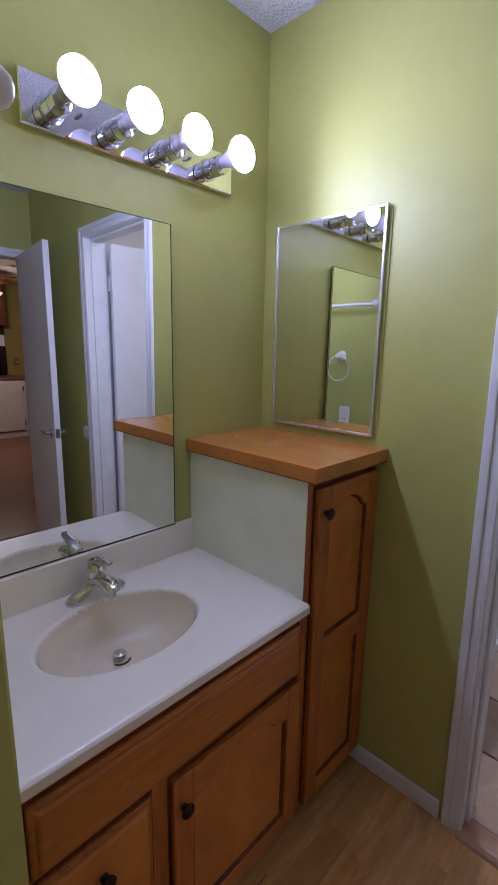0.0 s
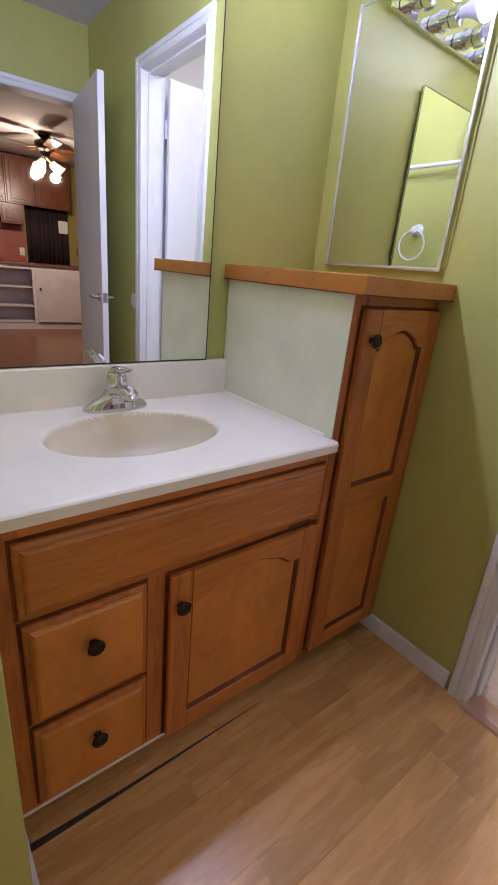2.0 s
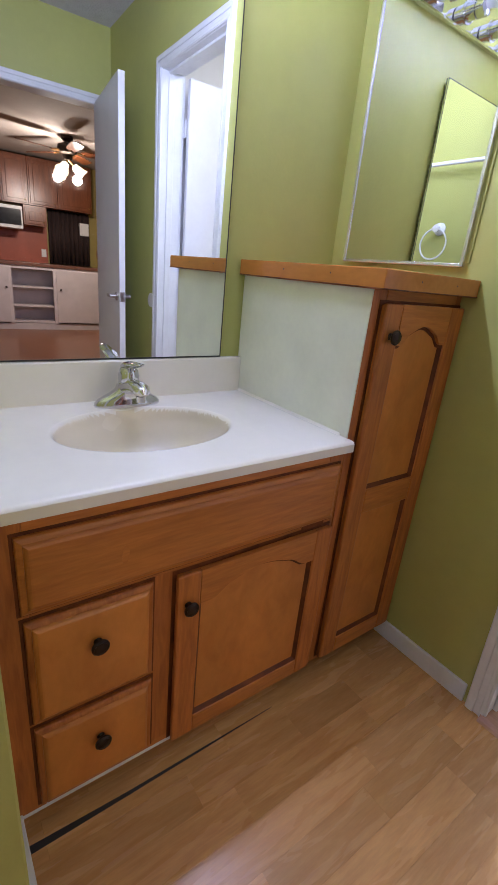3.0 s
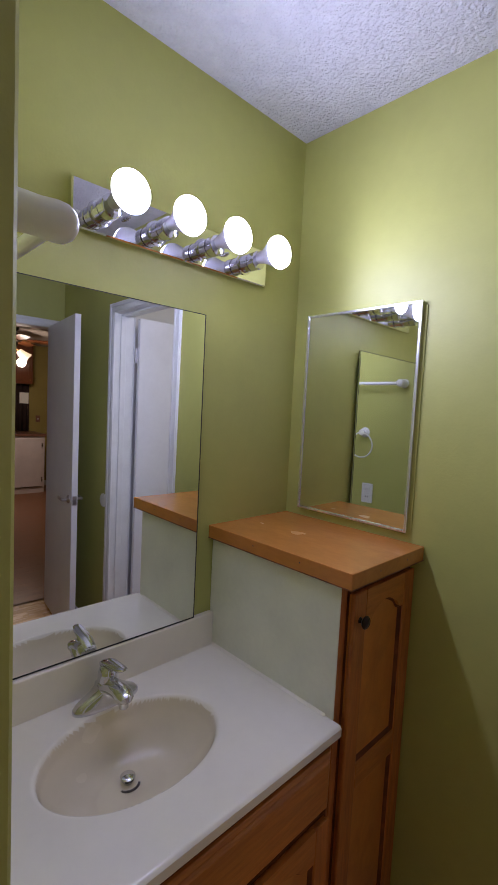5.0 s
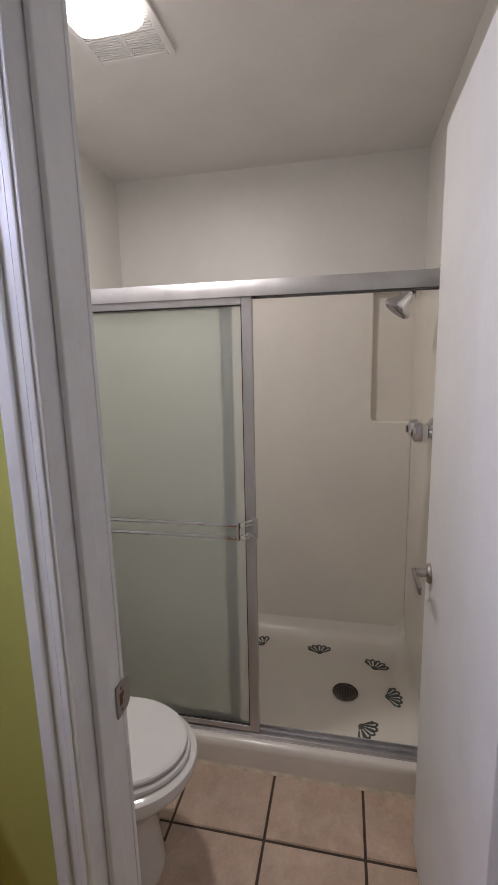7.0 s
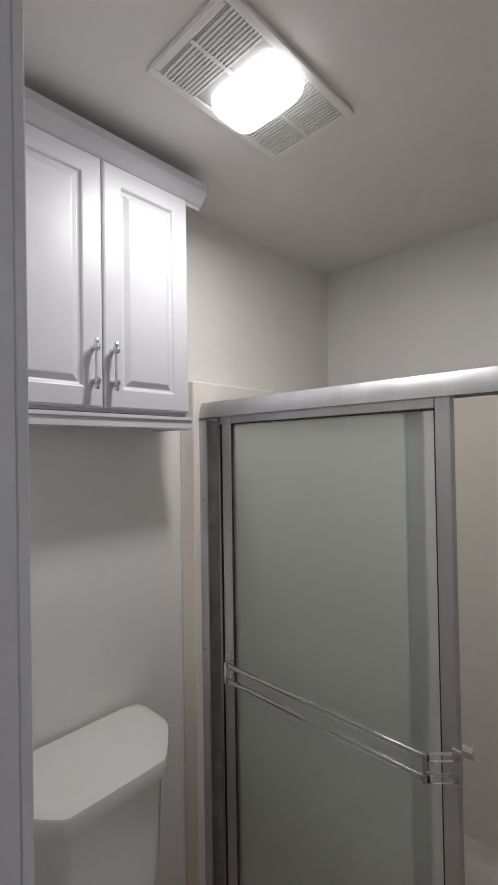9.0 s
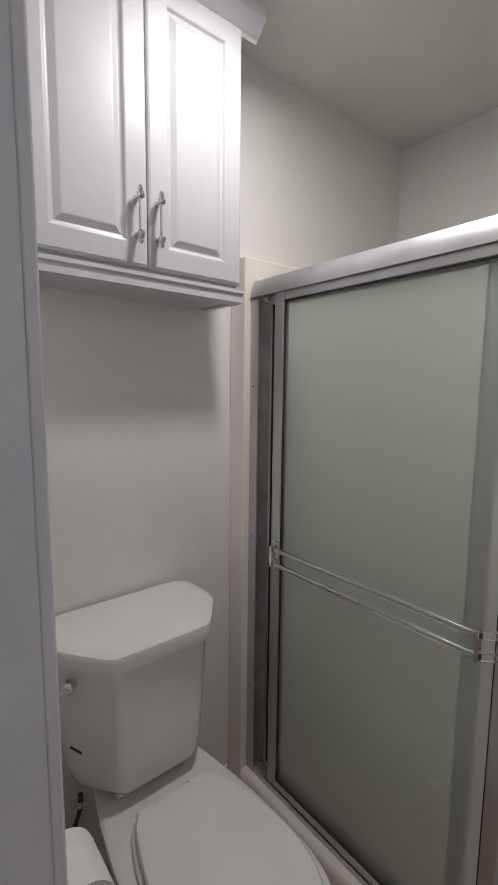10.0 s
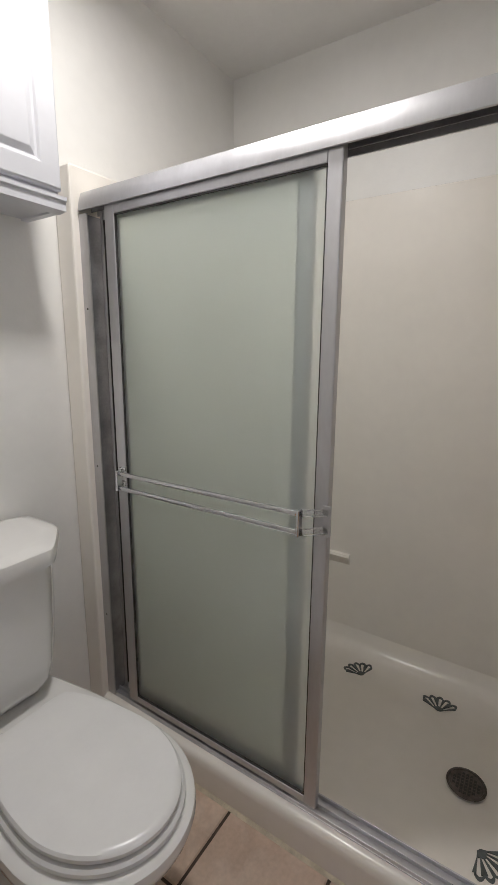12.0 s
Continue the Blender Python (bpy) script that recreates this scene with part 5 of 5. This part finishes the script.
for i in range(61):
    x = 0.52 + 0.62 * i / 60
    y = -7.050 + 0.018 * math.sin(i * 0.95) + 0.006 * math.sin(i * 2.3)
    cols.append((b.verts.new((x, y, 0.96)), b.verts.new((x, y, 1.735))))
for p, q in zip(cols, cols[1:]):
    b.faces.new((p[0], q[0], q[1], p[1]))
cp = part("cloth", b, CURTAIN, cu, "", True)
so = cp.modifiers.new("thickness", "SOLIDIFY")
so.thickness = 0.004
note = thing("paper_note", (1.05, -7.0, 1.5), "sheet of white paper pinned to the dark curtain", "paper")
part("sheet", box(0.985, 1.125, -7.018, -7.0165, 1.42, 1.60), PAPER, note)
outlet((1.300, KY1, 1.165), "y", "dark brown light switch on the kitchen wall", True)
outlet((1.315, KY1, 0.360), "y", "white outlet on the kitchen wall")
outlet((0.44, KY1 + 0.0142, 1.10), "y", "white outlet on the red backsplash")

FC = (0.42, -5.25)
fan = thing("ceiling_fan", (FC[0], FC[1], KH), "bronze ceiling fan with wooden blades and lit glass shades", "ceiling fan")
part("canopy", lathe([(0.070, 0), (0.068, 0.03), (0.03, 0.06), (0.0001, 0.06)], (*FC, KH - 0.0005), (0, 0, -1), 24), KNOB, fan, "", True)
part("motor", lathe([(0.02, 0.05), (0.05, 0.07), (0.105, 0.09), (0.115, 0.13), (0.10, 0.17), (0.06, 0.19), (0.05, 0.24), (0.0001, 0.25)], (*FC, KH), (0, 0, -1), 28), KNOB, fan, "", True)
for k in range(5):
    a = 2 * math.pi * k / 5 + 0.35
    c, s = math.cos(a), math.sin(a)
    bl = loft([[(FC[0] + c * r - s * w * q, FC[1] + s * r + c * w * q, KH - 0.165 + 0.012 * q + dz_) for q, dz_ in ((-1, 0), (1, 0), (1, 0.007), (-1, 0.007))] for r, w in ((0.16, 0.045), (0.22, 0.058), (0.45, 0.068), (0.56, 0.066), (0.60, 0.045))])
    p = part("blade", bl, K_WOOD, fan, "dark wooden fan blade")
    part("blade_iron", tube([(FC[0] + c * 0.09, FC[1] + s * 0.09, KH - 0.155), (FC[0] + c * 0.20, FC[1] + s * 0.20, KH - 0.168)], 0.011, 8), BRASS, p)
for k in range(3):
    a = 2 * math.pi * k / 3 + 0.15
    d = Vector((math.cos(a) * 0.75, math.sin(a) * 0.75, -0.66)).normalized()
    o = Vector((FC[0], FC[1], KH - 0.235))
    st = part("lamp_arm", tube([o, o + d * 0.09], 0.010, 10), BRASS, fan)
    part("shade", lathe([(0.026, 0), (0.038, 0.01), (0.048, 0.06), (0.058, 0.10), (0.076, 0.14), (0.072, 0.14), (0.0001, 0.12)], o + d * 0.085, d, 20), FAN_GLASS, st, "lit frosted glass shade", True)

# ---- floors and their pieces ----
random.seed(11)
sub = structure("floor", box(ROOM_W, 0.058, Y_BACK - 0.056, 0.05, -0.06, -0.004), PLANK_GAP, "honey laminate plank floor with worn joints", "floor")
SW = 0.080
pieces = {}


def plank_mesh(w, length):
    key = (round(w, 4), round(length, 3))
    if key not in pieces:
        t = box(0, length - 0.0002, 0, w - 0.0002, -0.0038, 0.0)
        tops = [e for e in t.edges if all(v.co.z > -0.001 for v in e.verts)]
        bmesh.ops.bevel(t, geom=tops, offset=0.0002, segments=1, affect="EDGES")
        me = bpy.data.meshes.new("plank")
        t.to_mesh(me)
        t.free()
        me.materials.append(PLANK)
        pieces[key] = me
    return pieces[key]


y = -0.40
row = 0
while y > Y_BACK - 0.05:
    x = ROOM_W
    first = True
    while x < 0.03 - 0.02:
        length = random.choice((0.22, 0.30, 0.36, 0.42, 0.48, 0.54))
        if first:
            length = random.choice((0.10, 0.18, 0.26))
            first = False
        x_end = min(x + length, 0.03)
        if 0.03 - x_end < 0.06:
            x_end = 0.03
        o = new("plank", plank_mesh(SW, x_end - x))
        o.location = (x, y - SW, 0)
        o.parent = sub
        x = x_end
    y -= SW
    row += 1

gap = prism([(WEST + 0.016, -0.515), (WEST + 0.016, -0.531), (-0.90, -0.529), (-0.50, -0.5235), (-0.50, -0.5220), (-0.90, -0.521)], 0.0004, 0.0009, "z")
part("open_joint", gap, PLASTIC_DARK, sub, "dark open joint along the toe kick")
b = bmesh.new()
y = KY0
rows_k = 0
while y > KY1:
    x = KX0
    while x < KX1:
        x_end = min(x + random.choice((0.45, 0.6, 0.75, 0.9)), KX1)
        verts = [b.verts.new(c) for c in ((x, y - 0.13, 0.0), (x_end - 0.001, y - 0.13, 0.0), (x_end - 0.001, y - 0.001, 0.0), (x, y - 0.001, 0.0))]
        low = [b.verts.new((v.co.x, v.co.y, -0.004)) for v in verts]
        b.faces.new(verts)
        for i in range(4):
            b.faces.new((low[i], low[(i + 1) % 4], verts[(i + 1) % 4], verts[i]))
        x = x_end
    y -= 0.13
kf = structure("floor_kitchen", box(KX0, KX1, KY1, KY0, -0.06, -0.0045), PLANK_GAP, "reddish laminate plank kitchen floor", "floor")
tagged(part("planks", b, K_FLOOR, kf), kind="stuff")

tf = structure("floor_tiles", box(0.058, 1.0, Y_S, Y_N, -0.05, -0.004), GROUT, "beige ceramic tile floor with dark grout", "floor")
GAP = 0.0045
xs = [0.063, 0.355, 0.664, 0.910]
ys = [Y_S, -1.300, -0.989, -0.680, -0.371, Y_N]
tiles = {}
for i in range(len(xs) - 1):
    for j in range(len(ys) - 1):
        w, d = xs[i + 1] - xs[i] - 2 * GAP, ys[j + 1] - ys[j] - 2 * GAP
        key = (round(w, 4), round(d, 4))
        if key not in tiles:
            t = box(0, w, 0, d, -0.006, 0.0)
            tops = [e for e in t.edges if all(v.co.z > -0.001 for v in e.verts)]
            bmesh.ops.bevel(t, geom=tops, offset=0.0025, segments=2, affect="EDGES")
            me = bpy.data.meshes.new("tile")
            t.to_mesh(me)
            t.free()
            me.materials.append(TILE)
            tiles[key] = me
        o = new("tile", tiles[key])
        o.location = (xs[i] + GAP, ys[j] + GAP, 0.0)
        o.parent = tf
